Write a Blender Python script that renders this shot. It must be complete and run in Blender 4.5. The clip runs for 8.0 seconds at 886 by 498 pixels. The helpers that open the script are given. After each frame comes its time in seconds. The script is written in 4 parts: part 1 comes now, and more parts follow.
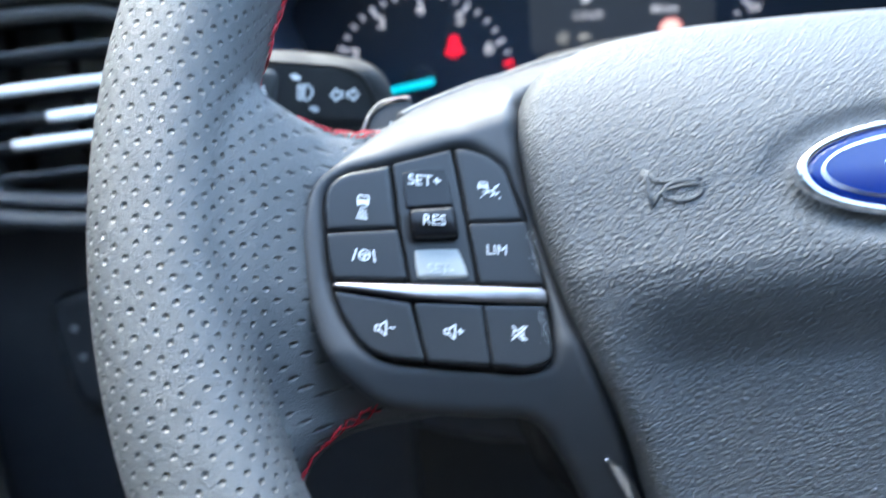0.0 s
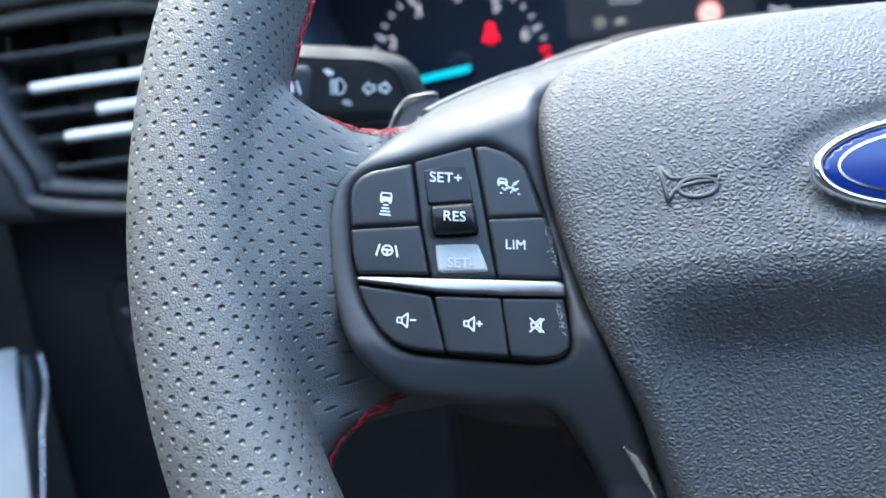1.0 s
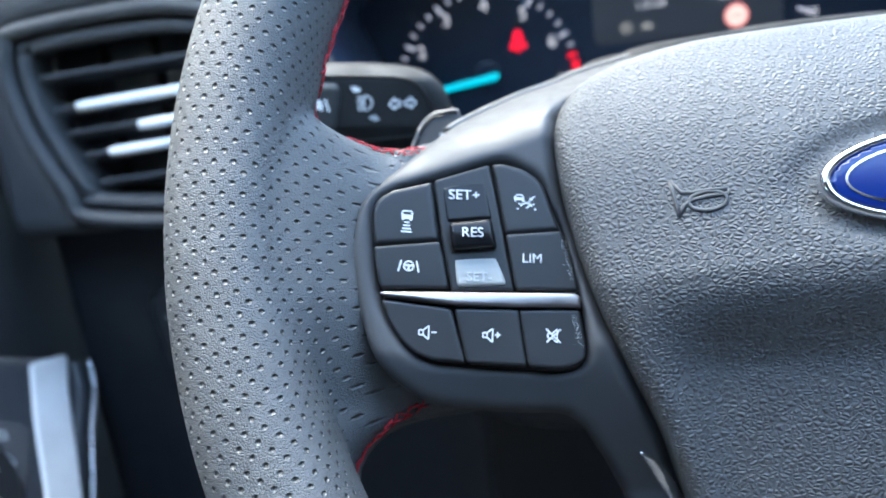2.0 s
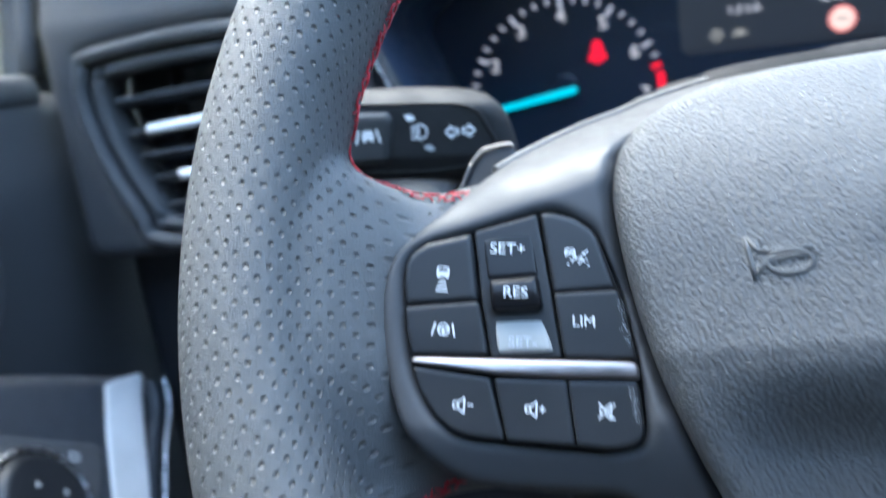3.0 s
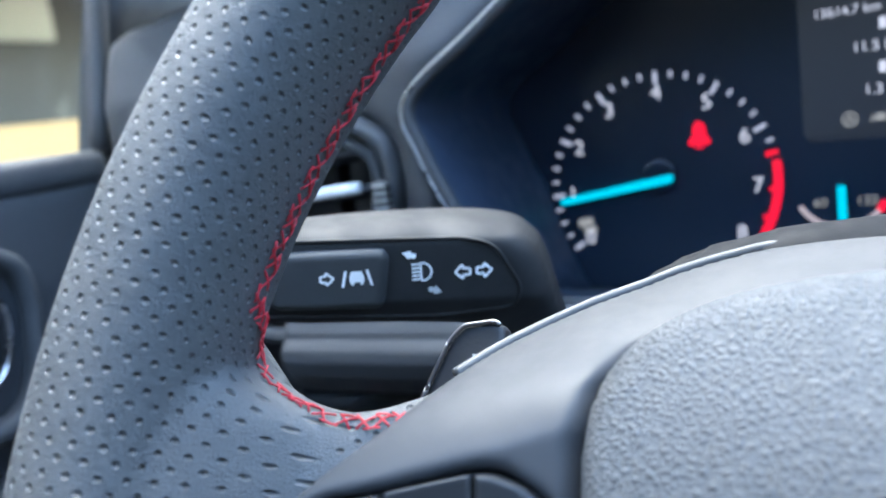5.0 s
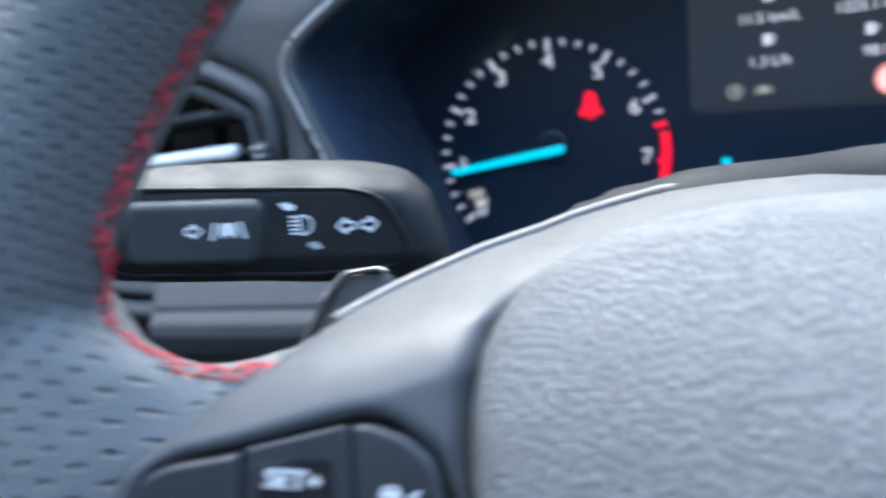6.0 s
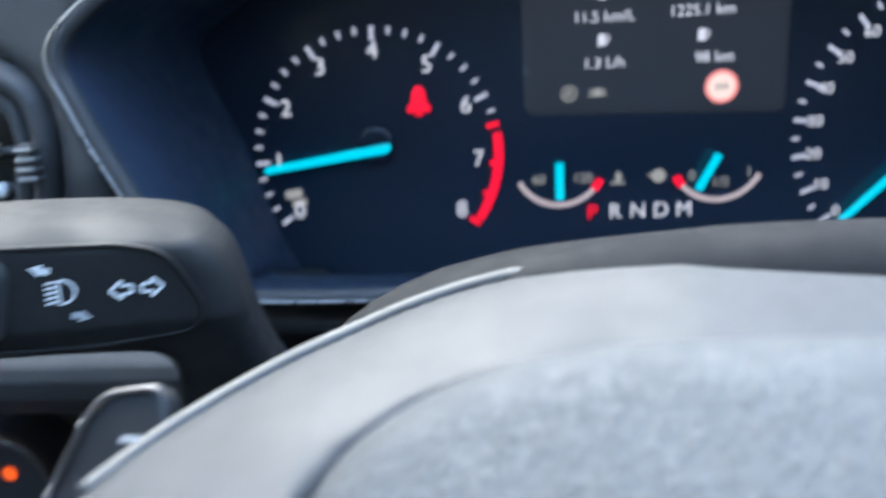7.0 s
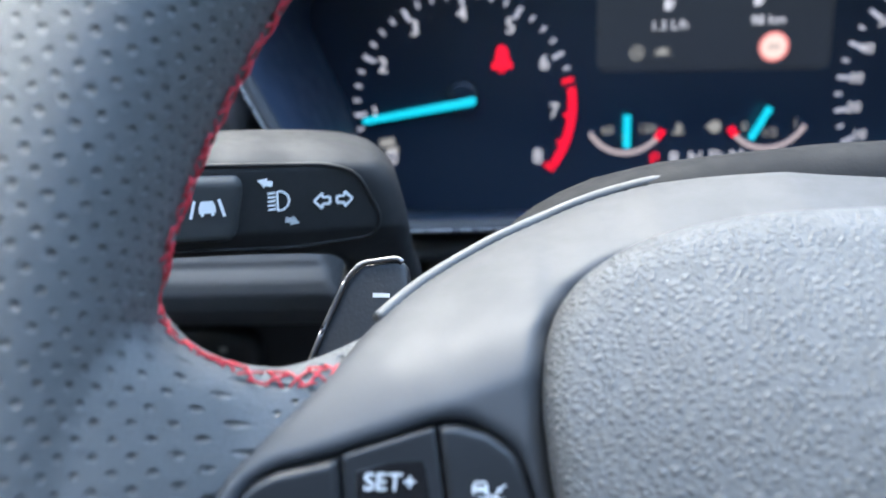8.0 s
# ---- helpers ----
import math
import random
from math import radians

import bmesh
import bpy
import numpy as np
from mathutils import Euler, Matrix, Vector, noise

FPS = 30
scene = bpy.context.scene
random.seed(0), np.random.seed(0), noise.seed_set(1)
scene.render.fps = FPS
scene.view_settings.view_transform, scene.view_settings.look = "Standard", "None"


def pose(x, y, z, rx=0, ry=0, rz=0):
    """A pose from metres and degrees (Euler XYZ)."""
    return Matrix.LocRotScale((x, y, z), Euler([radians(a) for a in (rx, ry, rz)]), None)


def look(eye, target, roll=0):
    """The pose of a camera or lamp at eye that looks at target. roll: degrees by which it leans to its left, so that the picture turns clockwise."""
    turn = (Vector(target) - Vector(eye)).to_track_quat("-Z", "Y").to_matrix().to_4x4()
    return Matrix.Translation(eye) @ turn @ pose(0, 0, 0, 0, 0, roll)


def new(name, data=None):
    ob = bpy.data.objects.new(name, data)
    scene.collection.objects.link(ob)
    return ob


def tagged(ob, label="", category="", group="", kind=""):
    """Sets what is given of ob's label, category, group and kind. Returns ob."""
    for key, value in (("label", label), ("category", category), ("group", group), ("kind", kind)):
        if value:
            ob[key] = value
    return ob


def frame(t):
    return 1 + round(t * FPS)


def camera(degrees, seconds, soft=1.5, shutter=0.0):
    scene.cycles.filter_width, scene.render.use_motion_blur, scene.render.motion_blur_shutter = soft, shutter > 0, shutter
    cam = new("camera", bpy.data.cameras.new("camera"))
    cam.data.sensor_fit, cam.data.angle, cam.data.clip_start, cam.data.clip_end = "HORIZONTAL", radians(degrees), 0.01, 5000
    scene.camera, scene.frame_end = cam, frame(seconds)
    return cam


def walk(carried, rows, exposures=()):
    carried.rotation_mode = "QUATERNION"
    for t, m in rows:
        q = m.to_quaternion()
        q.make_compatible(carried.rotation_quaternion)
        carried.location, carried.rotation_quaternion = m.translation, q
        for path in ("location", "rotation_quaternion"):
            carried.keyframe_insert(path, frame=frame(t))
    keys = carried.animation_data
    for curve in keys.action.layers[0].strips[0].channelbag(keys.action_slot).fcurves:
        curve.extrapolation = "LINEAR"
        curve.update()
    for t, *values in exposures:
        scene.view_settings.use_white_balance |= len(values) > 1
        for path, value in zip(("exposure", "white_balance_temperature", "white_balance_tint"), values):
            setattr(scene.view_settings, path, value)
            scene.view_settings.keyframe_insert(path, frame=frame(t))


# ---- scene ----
from mathutils.bvhtree import BVHTree

# ---- camera and walk ----
cam = camera(57.44, 8.0, soft=1.5, shutter=0.5)
cam.data.dof.use_dof = True
cam.data.dof.focus_distance = 0.175
cam.data.dof.aperture_fstop = 11.5
PATH = [
    (0, (0.01126, 0.06657, 0.99012), (-0.00479, 1.04225, 0.77151), -4.31),
    (0.2, (0.00992, 0.06984, 0.98648), (-0.03387, 1.04199, 0.75625), -5.22),
    (0.5, (0.01407, 0.06138, 0.98880), (-0.04106, 1.03282, 0.75801), -5.02),
    (1, (0.01826, 0.06080, 0.99497), (-0.05942, 1.02845, 0.75494), -5.20),
    (1.2, (0.01765, 0.05921, 0.99709), (-0.06116, 1.02866, 0.76478), -4.71),
    (2.3, (0.02571, 0.05340, 1.00122), (-0.12744, 1.01276, 0.76421), -7.19),
    (2.5, (0.02549, 0.05548, 1.00191), (-0.14403, 1.01361, 0.77114), -6.96),
    (2.8, (0.02883, 0.06489, 1.00279), (-0.16926, 1.01717, 0.77057), -7.08),
    (3, (0.03510, 0.07864, 1.00754), (-0.20884, 1.02185, 0.78204), -8.00),
    (3.3, (0.04090, 0.10108, 1.02502), (-0.27379, 1.02616, 0.81245), -7.73),
    (3.5, (0.05307, 0.12257, 1.03548), (-0.33065, 1.02986, 0.86346), -7.98),
    (3.7, (0.06051, 0.14469, 1.03691), (-0.35890, 1.04013, 0.88768), -7.34),
    (4, (0.06778, 0.14102, 1.03664), (-0.37377, 1.02353, 0.87471), -8.06),
    (5.5, (0.05980, 0.15207, 1.02628), (-0.32768, 1.05428, 0.83688), -7.04),
    (5.8, (0.05651, 0.15467, 1.02221), (-0.28539, 1.07361, 0.82560), -6.24),
    (6, (0.05996, 0.15938, 1.01707), (-0.23931, 1.09207, 0.81575), -5.94),
    (6.2, (0.06919, 0.17633, 1.01548), (-0.16346, 1.12641, 0.80760), -5.32),
    (6.5, (0.06743, 0.19599, 1.03463), (-0.09058, 1.15421, 0.79621), -4.37),
    (6.7, (0.06121, 0.20604, 1.02989), (-0.06014, 1.16629, 0.77850), -3.77),
    (7, (0.05605, 0.19606, 1.03514), (-0.03720, 1.15049, 0.75164), -3.40),
    (7.2, (0.03905, 0.17623, 1.03440), (-0.05374, 1.12795, 0.74180), -3.39),
    (7.5, (0.02830, 0.16321, 1.03784), (-0.07101, 1.10944, 0.72997), -2.97),
    (8, (0.02599, 0.14862, 1.03647), (-0.07355, 1.09175, 0.71930), -3.23),
]
EXPOSURES = [(0.0, 4.66, 6900, 0), (1.2, 4.44, 6900, 0), (2.8, 4.42, 6850, 0), (3.6, 4.25, 6450, 1), (5.5, 4.28, 6600, 1), (6.0, 4.34, 6750, 2), (6.5, 4.18, 6700, 0), (8.0, 4.34, 7100, 2)]
walk(cam, [(t, look(eye, target, roll)) for t, eye, target, roll in PATH], EXPOSURES)

# ---- world and light ----
world = bpy.data.worlds.new("sky")
scene.world = world
world.use_nodes = True
sky = world.node_tree.nodes.new("ShaderNodeTexSky")
sky.sky_type, sky.sun_disc = "NISHITA", False
sky.sun_elevation, sky.sun_rotation = radians(62), radians(-35)
back = world.node_tree.nodes["Background"]
back.inputs["Strength"].default_value = 0.15
world.node_tree.links.new(sky.outputs[0], back.inputs["Color"])
sun = new("sun", bpy.data.lights.new("sun", "SUN"))
sun.data.energy, sun.data.angle, sun.data.color = 1.0, radians(70), (1.0, 0.98, 0.95)
TOWARDS_SUN = Vector((math.sin(radians(-35)) * math.cos(radians(62)), math.cos(radians(-35)) * math.cos(radians(62)), math.sin(radians(62))))
sun.matrix_world = look((0, 0, 5), Vector((0, 0, 5)) - TOWARDS_SUN)


# ---- materials ----
class Nodes:
    """A small hand for node materials."""

    def __init__(self, name):
        self.mat = bpy.data.materials.new(name)
        self.mat.use_nodes = True
        self.tree = self.mat.node_tree
        self.bsdf = self.tree.nodes["Principled BSDF"]

    def put(self, kind, **values):
        node = self.tree.nodes.new(kind)
        for key, value in values.items():
            node.inputs[key].default_value = value
        return node

    def join(self, a, b):
        self.tree.links.new(a, b)

    def math(self, op, a, b=None):
        node = self.tree.nodes.new("ShaderNodeMath")
        node.operation = op
        for k, v in enumerate((a, b)):
            if v is None:
                continue
            if isinstance(v, (int, float)):
                node.inputs[k].default_value = v
            else:
                self.join(v, node.inputs[k])
        return node.outputs[0]

    def coords(self):
        return self.put("ShaderNodeTexCoord").outputs["Object"]

    def noise(self, scale, detail=4.0, rough=0.6):
        node = self.put("ShaderNodeTexNoise", Scale=scale, Detail=detail, Roughness=rough)
        self.join(self.coords(), node.inputs["Vector"])
        return node.outputs["Fac"]

    def voronoi(self, scale, feature="DISTANCE_TO_EDGE", jitter=1.0):
        node = self.put("ShaderNodeTexVoronoi", Scale=scale, Randomness=jitter)
        node.feature = feature
        self.join(self.coords(), node.inputs["Vector"])
        return node.outputs["Distance"]

    def ramp(self, value, lo, hi, a=0.0, b=1.0):
        node = self.put("ShaderNodeMapRange")
        node.interpolation_type = "SMOOTHSTEP"
        self.join(value, node.inputs["Value"])
        for key, v in (("From Min", lo), ("From Max", hi), ("To Min", a), ("To Max", b)):
            node.inputs[key].default_value = v
        return node.outputs["Result"]

    def tint(self, fac, a, b):
        node = self.tree.nodes.new("ShaderNodeMix")
        node.data_type = "RGBA"
        node.inputs["A"].default_value, node.inputs["B"].default_value = (*a, 1), (*b, 1)
        self.join(fac, node.inputs["Factor"])
        return node.outputs["Result"]

    def bump(self, height, distance, strength=1.0):
        node = self.put("ShaderNodeBump", Distance=distance, Strength=strength)
        self.join(height, node.inputs["Height"])
        self.join(node.outputs["Normal"], self.bsdf.inputs["Normal"])

    def base(self, color, rough, metal=0.0, **more):
        self.bsdf.inputs["Base Color"].default_value = (*color, 1)
        self.bsdf.inputs["Roughness"].default_value = rough
        self.bsdf.inputs["Metallic"].default_value = metal
        for key, v in more.items():
            self.bsdf.inputs[key].default_value = v
        return self


def plastic(name, color, rough, grain=900.0, depth=0.00008, wear=0.25):
    """Moulded plastic: fine grain, faint smudges in colour and gloss."""
    n = Nodes(name).base(color, rough)
    smudge = n.noise(35.0, 5.0)
    n.join(n.tint(smudge, [c * (1 - wear) for c in color], [c * (1 + wear) for c in color]), n.bsdf.inputs["Base Color"])
    n.join(n.ramp(n.noise(90.0), 0.3, 0.7, rough * 0.85, rough * 1.15), n.bsdf.inputs["Roughness"])
    n.bump(n.noise(grain, 3.0), depth)
    return n.mat


def glow(name, color, strength, ground=(0.008, 0.008, 0.009)):
    n = Nodes(name).base(ground, 0.4)
    n.bsdf.inputs["Emission Color"].default_value = (*color, 1)
    n.bsdf.inputs["Emission Strength"].default_value = strength * 0.076
    return n.mat


def metal(name, color, rough, streak=0.0):
    n = Nodes(name).base(color, rough, 1.0)
    n.join(n.ramp(n.noise(160.0, 6.0), 0.3, 0.7, rough * 0.8, rough * 1.3), n.bsdf.inputs["Roughness"])
    return n.mat


def leather(name, perforated):
    """Dark grey leather; the perforated one carries staggered pin holes that follow the rim."""
    n = Nodes(name).base((0.055, 0.058, 0.062), 0.48)
    grain = n.math("ADD", n.math("MULTIPLY", n.ramp(n.voronoi(1500.0), 0.0, 0.25), 0.5), n.math("MULTIPLY", n.noise(2600.0, 3.0), 0.7))
    grain = n.math("ADD", grain, n.math("MULTIPLY", n.noise(260.0, 3.0), 0.9))
    color = n.tint(n.noise(60.0, 5.0), (0.052, 0.056, 0.060), (0.074, 0.078, 0.082))
    n.join(n.ramp(n.noise(70.0), 0.3, 0.7, 0.42, 0.56), n.bsdf.inputs["Roughness"])
    if perforated:
        xyz = n.put("ShaderNodeSeparateXYZ")
        n.join(n.coords(), xyz.inputs[0])
        x, y, z = xyz.outputs
        r = n.math("SQRT", n.math("ADD", n.math("MULTIPLY", x, x), n.math("MULTIPLY", y, y)))
        around = n.math("MULTIPLY", n.math("ARCTAN2", y, n.math("ABSOLUTE", x)), RIM)
        inward = n.math("SUBTRACT", RIM, r)
        roll = n.math("MULTIPLY", n.math("ARCTAN2", inward, n.math("SUBTRACT", z, RIM_W)), 0.0178)
        flat = n.math("MULTIPLY", n.math("MAXIMUM", n.math("SUBTRACT", inward, roll), 0.0), n.math("GREATER_THAN", inward, 0.0))
        across = n.math("ADD", roll, flat)
        row = n.math("DIVIDE", around, 0.0026)
        odd = n.math("MULTIPLY", n.math("FLOORED_MODULO", n.math("FLOOR", row), 2.0), 0.5)
        col = n.math("ADD", n.math("DIVIDE", across, 0.0042), odd)
        fx = n.math("MULTIPLY", n.math("SUBTRACT", n.math("FRACT", row), 0.5), 0.0026)
        fy = n.math("MULTIPLY", n.math("SUBTRACT", n.math("FRACT", col), 0.5), 0.0042)
        far = n.math("SQRT", n.math("ADD", n.math("MULTIPLY", fx, fx), n.math("MULTIPLY", fy, fy)))
        far = n.math("ADD", far, n.math("MULTIPLY", n.math("SUBTRACT", n.noise(900.0, 2.0), 0.5), 0.0003))
        hole = n.ramp(far, 0.00015, 0.00074, 1.0, 0.0)
        pin = n.ramp(far, 0.00012, 0.0004, 1.0, 0.0)
        mix = n.tree.nodes.new("ShaderNodeMix")
        mix.data_type = "RGBA"
        n.join(pin, mix.inputs["Factor"])
        n.join(color, mix.inputs["A"])
        mix.inputs["B"].default_value = (0.008, 0.008, 0.01, 1)
        color = mix.outputs["Result"]
        grain = n.math("SUBTRACT", n.math("MULTIPLY", grain, 0.2), hole)
        n.bump(grain, 0.0008)
    else:
        n.bump(grain, 0.00012)
    n.join(color, n.bsdf.inputs["Base Color"])
    return n.mat


def pebbled(name, color, rough, scale, depth=0.00018):
    """Soft-touch skin with raised pebbles parted by narrow furrows."""
    n = Nodes(name).base(color, rough)
    warp = n.put("ShaderNodeTexNoise", Scale=scale * 0.6, Detail=2.0)
    co = n.coords()
    n.join(co, warp.inputs["Vector"])
    add = n.put("ShaderNodeVectorMath")
    add.operation = "MULTIPLY_ADD"
    n.join(warp.outputs["Color"], add.inputs[0])
    add.inputs[1].default_value = (0.0009, 0.0009, 0.0009)
    n.join(co, add.inputs[2])
    wide = n.put("ShaderNodeVectorMath")
    wide.operation = "MULTIPLY"
    wide.inputs[1].default_value = (0.85, 1.15, 1.0)
    n.join(add.outputs[0], wide.inputs[0])
    cells = n.put("ShaderNodeTexVoronoi", Scale=scale)
    cells.feature = "DISTANCE_TO_EDGE"
    n.join(wide.outputs[0], cells.inputs["Vector"])
    height = n.ramp(cells.outputs["Distance"], 0.0, 0.42)
    height = n.math("ADD", height, n.math("MULTIPLY", n.noise(scale * 3.0, 2.0), 0.15))
    n.bump(height, depth)
    n.join(n.tint(n.noise(40.0, 5.0), [c * 0.85 for c in color], [c * 1.15 for c in color]), n.bsdf.inputs["Base Color"])
    return n.mat


RIM, RIM_W = 0.1695, 0.005
M_LEATHER = leather("perforated_leather", True)
M_SMOOTH = leather("smooth_leather", False)
M_PAD = pebbled("pebbled_soft_plastic", (0.075, 0.078, 0.082), 0.54, 760.0, 0.00033)
M_SKIN = plastic("soft_skin_plastic", (0.07, 0.073, 0.077), 0.5, 2500.0, 0.00005)
M_TRIM = plastic("satin_grey_plastic", (0.050, 0.052, 0.056), 0.52, 1500.0, 0.00002, wear=0.06)
M_BUTTON = plastic("matt_black_buttons", (0.012, 0.013, 0.015), 0.4, 1800.0, 0.00003)
M_PUSH = plastic("grey_push_button", (0.032, 0.035, 0.038), 0.6, 1800.0, 0.00003)
M_GAP = plastic("black_gap", (0.006, 0.006, 0.007), 0.7)
M_DASH = pebbled("grained_dash_plastic", (0.036, 0.038, 0.043), 0.6, 900.0, 0.0001)
# These two blacks are lifted bluish: glare is put into the base colour.
M_KNEE = plastic("black_knee_plastic", (0.013, 0.015, 0.019), 0.5)
M_DARK = plastic("dark_plastic", (0.024, 0.027, 0.033), 0.5)
M_HUB = plastic("grey_hub_plastic", (0.014, 0.015, 0.017), 0.75)
M_STALK = plastic("stalk_black_plastic", (0.017, 0.018, 0.020), 0.68, 1300.0, 0.00004)
# Navy glare and haze are put into the glass and shroud base colours.
M_GLOSS = Nodes("navy_hazed_glass").base((0.012, 0.021, 0.038), 0.25).mat
M_SHROUD = plastic("navy_hazed_plastic", (0.019, 0.032, 0.06), 0.55)
# Chrome slat edges: the sky's reflection is put into this near-white colour.
M_TIP = plastic("sky_bright_chrome", (0.8, 0.8, 0.8), 0.25, wear=0.05)
M_RING = plastic("bronze_ring_plastic", (0.035, 0.027, 0.022), 0.35)
M_KEY = plastic("glossy_black_key", (0.008, 0.008, 0.009), 0.2, 1800.0, 0.00002)
M_SCREEN = glow("lit_screen_ground", (0.10, 0.12, 0.17), 0.14, (0.006, 0.010, 0.018))
M_CHROME = metal("chrome", (0.82, 0.82, 0.84), 0.12)
M_SATIN = metal("satin_chrome", (0.72, 0.71, 0.72), 0.24)
M_STRIP = metal("brushed_strip", (0.34, 0.31, 0.31), 0.38)
for soft, shine in ((M_PAD, 0.3), (M_TRIM, 0.22), (M_STALK, 0.3), (M_SKIN, 0.3), (M_HUB, 0.1), (M_BUTTON, 0.35)):
    soft.node_tree.nodes["Principled BSDF"].inputs["Specular IOR Level"].default_value = shine
M_KEY.node_tree.nodes["Principled BSDF"].inputs["Specular IOR Level"].default_value = 0.2
M_TIN = plastic("satin_silver_paint", (0.48, 0.49, 0.5), 0.4)
M_LINE = metal("dark_satin_metal", (0.4, 0.39, 0.4), 0.3)
M_EDGE = metal("dull_grey_metal", (0.13, 0.13, 0.14), 0.45)
M_SILVER = plastic("silver_grey_plastic", (0.22, 0.225, 0.22), 0.4)
M_WHITE = plastic("white_print", (0.46, 0.48, 0.5), 0.5, wear=0.05)
M_PRINT = plastic("bright_white_print", (0.82, 0.83, 0.84), 0.5, wear=0.05)
M_PALE = plastic("pale_grey_print", (0.33, 0.35, 0.37), 0.5, wear=0.05)
M_THREAD = plastic("red_thread", (0.5, 0.012, 0.03), 0.6, 4000.0, 0.0002)
M_BLUE = Nodes("blue_enamel").base((0.003, 0.014, 0.10), 0.12).mat
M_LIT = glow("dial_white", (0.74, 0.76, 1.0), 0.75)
M_TICK = glow("dial_tick", (0.62, 0.66, 0.95), 0.6)
M_ARC = glow("gauge_pale", (0.7, 0.6, 0.74), 0.55)
M_RED = glow("dial_red", (1.0, 0.0, 0.035), 0.95)
M_CYAN = glow("needle_cyan", (0.0, 0.62, 0.95), 0.85)
M_ORANGE = glow("lamp_orange", (1.0, 0.11, 0.01), 0.9)
M_DIM = glow("dial_dim", (0.5, 0.5, 0.56), 0.5)
M_PINK = glow("sign_pink", (0.95, 0.72, 0.74), 0.8)
M_ROSE = glow("sign_rose", (0.95, 0.3, 0.33), 0.8)
M_GROUND = plastic("sunlit_paving", (0.3, 0.22, 0.13), 0.9, 60.0, 0.002)
M_WARM = plastic("warm_stone", (0.42, 0.27, 0.12), 0.9, 60.0, 0.002)
M_SHUTTER = plastic("pale_shutter_paint", (0.4, 0.42, 0.4), 0.7, 60.0, 0.001)
M_CLOTH = plastic("dark_headlining", (0.07, 0.07, 0.072), 0.95, 900.0, 0.0002)
M_GLASS = Nodes("window_glass").base((1, 1, 1), 0.0, 0.0, IOR=1.45).mat
M_GLASS.node_tree.nodes["Principled BSDF"].inputs["Transmission Weight"].default_value = 1.0


# ---- mesh helpers ----
def thing(name, label, category, m=None, group="", kind=""):
    ob = new(name)
    if m is not None:
        ob.matrix_world = m
    return tagged(ob, label, category, group, kind)


def part(name, mesh, material, parent, label=""):
    if isinstance(mesh, bmesh.types.BMesh):
        data = bpy.data.meshes.new(name)
        mesh.to_mesh(data)
        mesh.free()
        mesh = data
    mesh.materials.clear()
    mesh.materials.append(material)
    for poly in mesh.polygons:
        poly.use_smooth = len(mesh.polygons) > 30 and name not in ("lettering", "numeral", "gear_letter")
    ob = new(name, mesh)
    ob.parent = parent
    return tagged(ob, label)


def whole(name, mesh, material, label, category, kind=""):
    return tagged(part(name, mesh, material, None), label, category, "", kind)


def rounded(points, radius, steps=5):
    """A closed outline with its corners rounded off."""
    out, n = [], len(points)
    for k in range(n):
        a, b, c = (np.array(points[(k + d) % n], float) for d in (-1, 0, 1))
        da, dc = a - b, c - b
        la, lc = np.linalg.norm(da), np.linalg.norm(dc)
        cut = min(radius, la * 0.48, lc * 0.48)
        p, q = b + da / la * cut, b + dc / lc * cut
        for s in np.linspace(0, 1, steps):
            out.append((1 - s) ** 2 * p + 2 * s * (1 - s) * b + s * s * q)
    return np.array(out)


def spline(points, steps=6, closed=True):
    """A smooth curve through the points."""
    p, out, n = [np.array(q, float) for q in points], [], len(points)
    for k in range(n if closed else n - 1):
        if closed:
            a, b, c, d = p[k - 1], p[k], p[(k + 1) % n], p[(k + 2) % n]
        else:
            a, b, c, d = p[max(k - 1, 0)], p[k], p[k + 1], p[min(k + 2, n - 1)]
        for s in np.arange(steps) / steps:
            out.append(0.5 * (2 * b + (c - a) * s + (2 * a - 5 * b + 4 * c - d) * s * s + (3 * b - a - 3 * c + d) * s ** 3))
    if not closed:
        out.append(p[-1])
    return np.array(out)


def inside(outline, u, v):
    """How far a place lies inside a closed outline; outside: minus."""
    a = np.asarray(outline)
    b = np.roll(a, -1, 0)
    best, odd = np.full(u.shape, 1e9), np.zeros(u.shape, bool)
    for (ax, ay), (bx, by) in zip(a, b):
        dx, dy = bx - ax, by - ay
        k = np.clip(((u - ax) * dx + (v - ay) * dy) / (dx * dx + dy * dy + 1e-18), 0, 1)
        best = np.minimum(best, np.hypot(u - ax - k * dx, v - ay - k * dy))
        if ay != by:
            odd ^= ((ay > v) != (by > v)) & (u < dx * (v - ay) / dy + ax)
    return np.where(odd, best, -best)


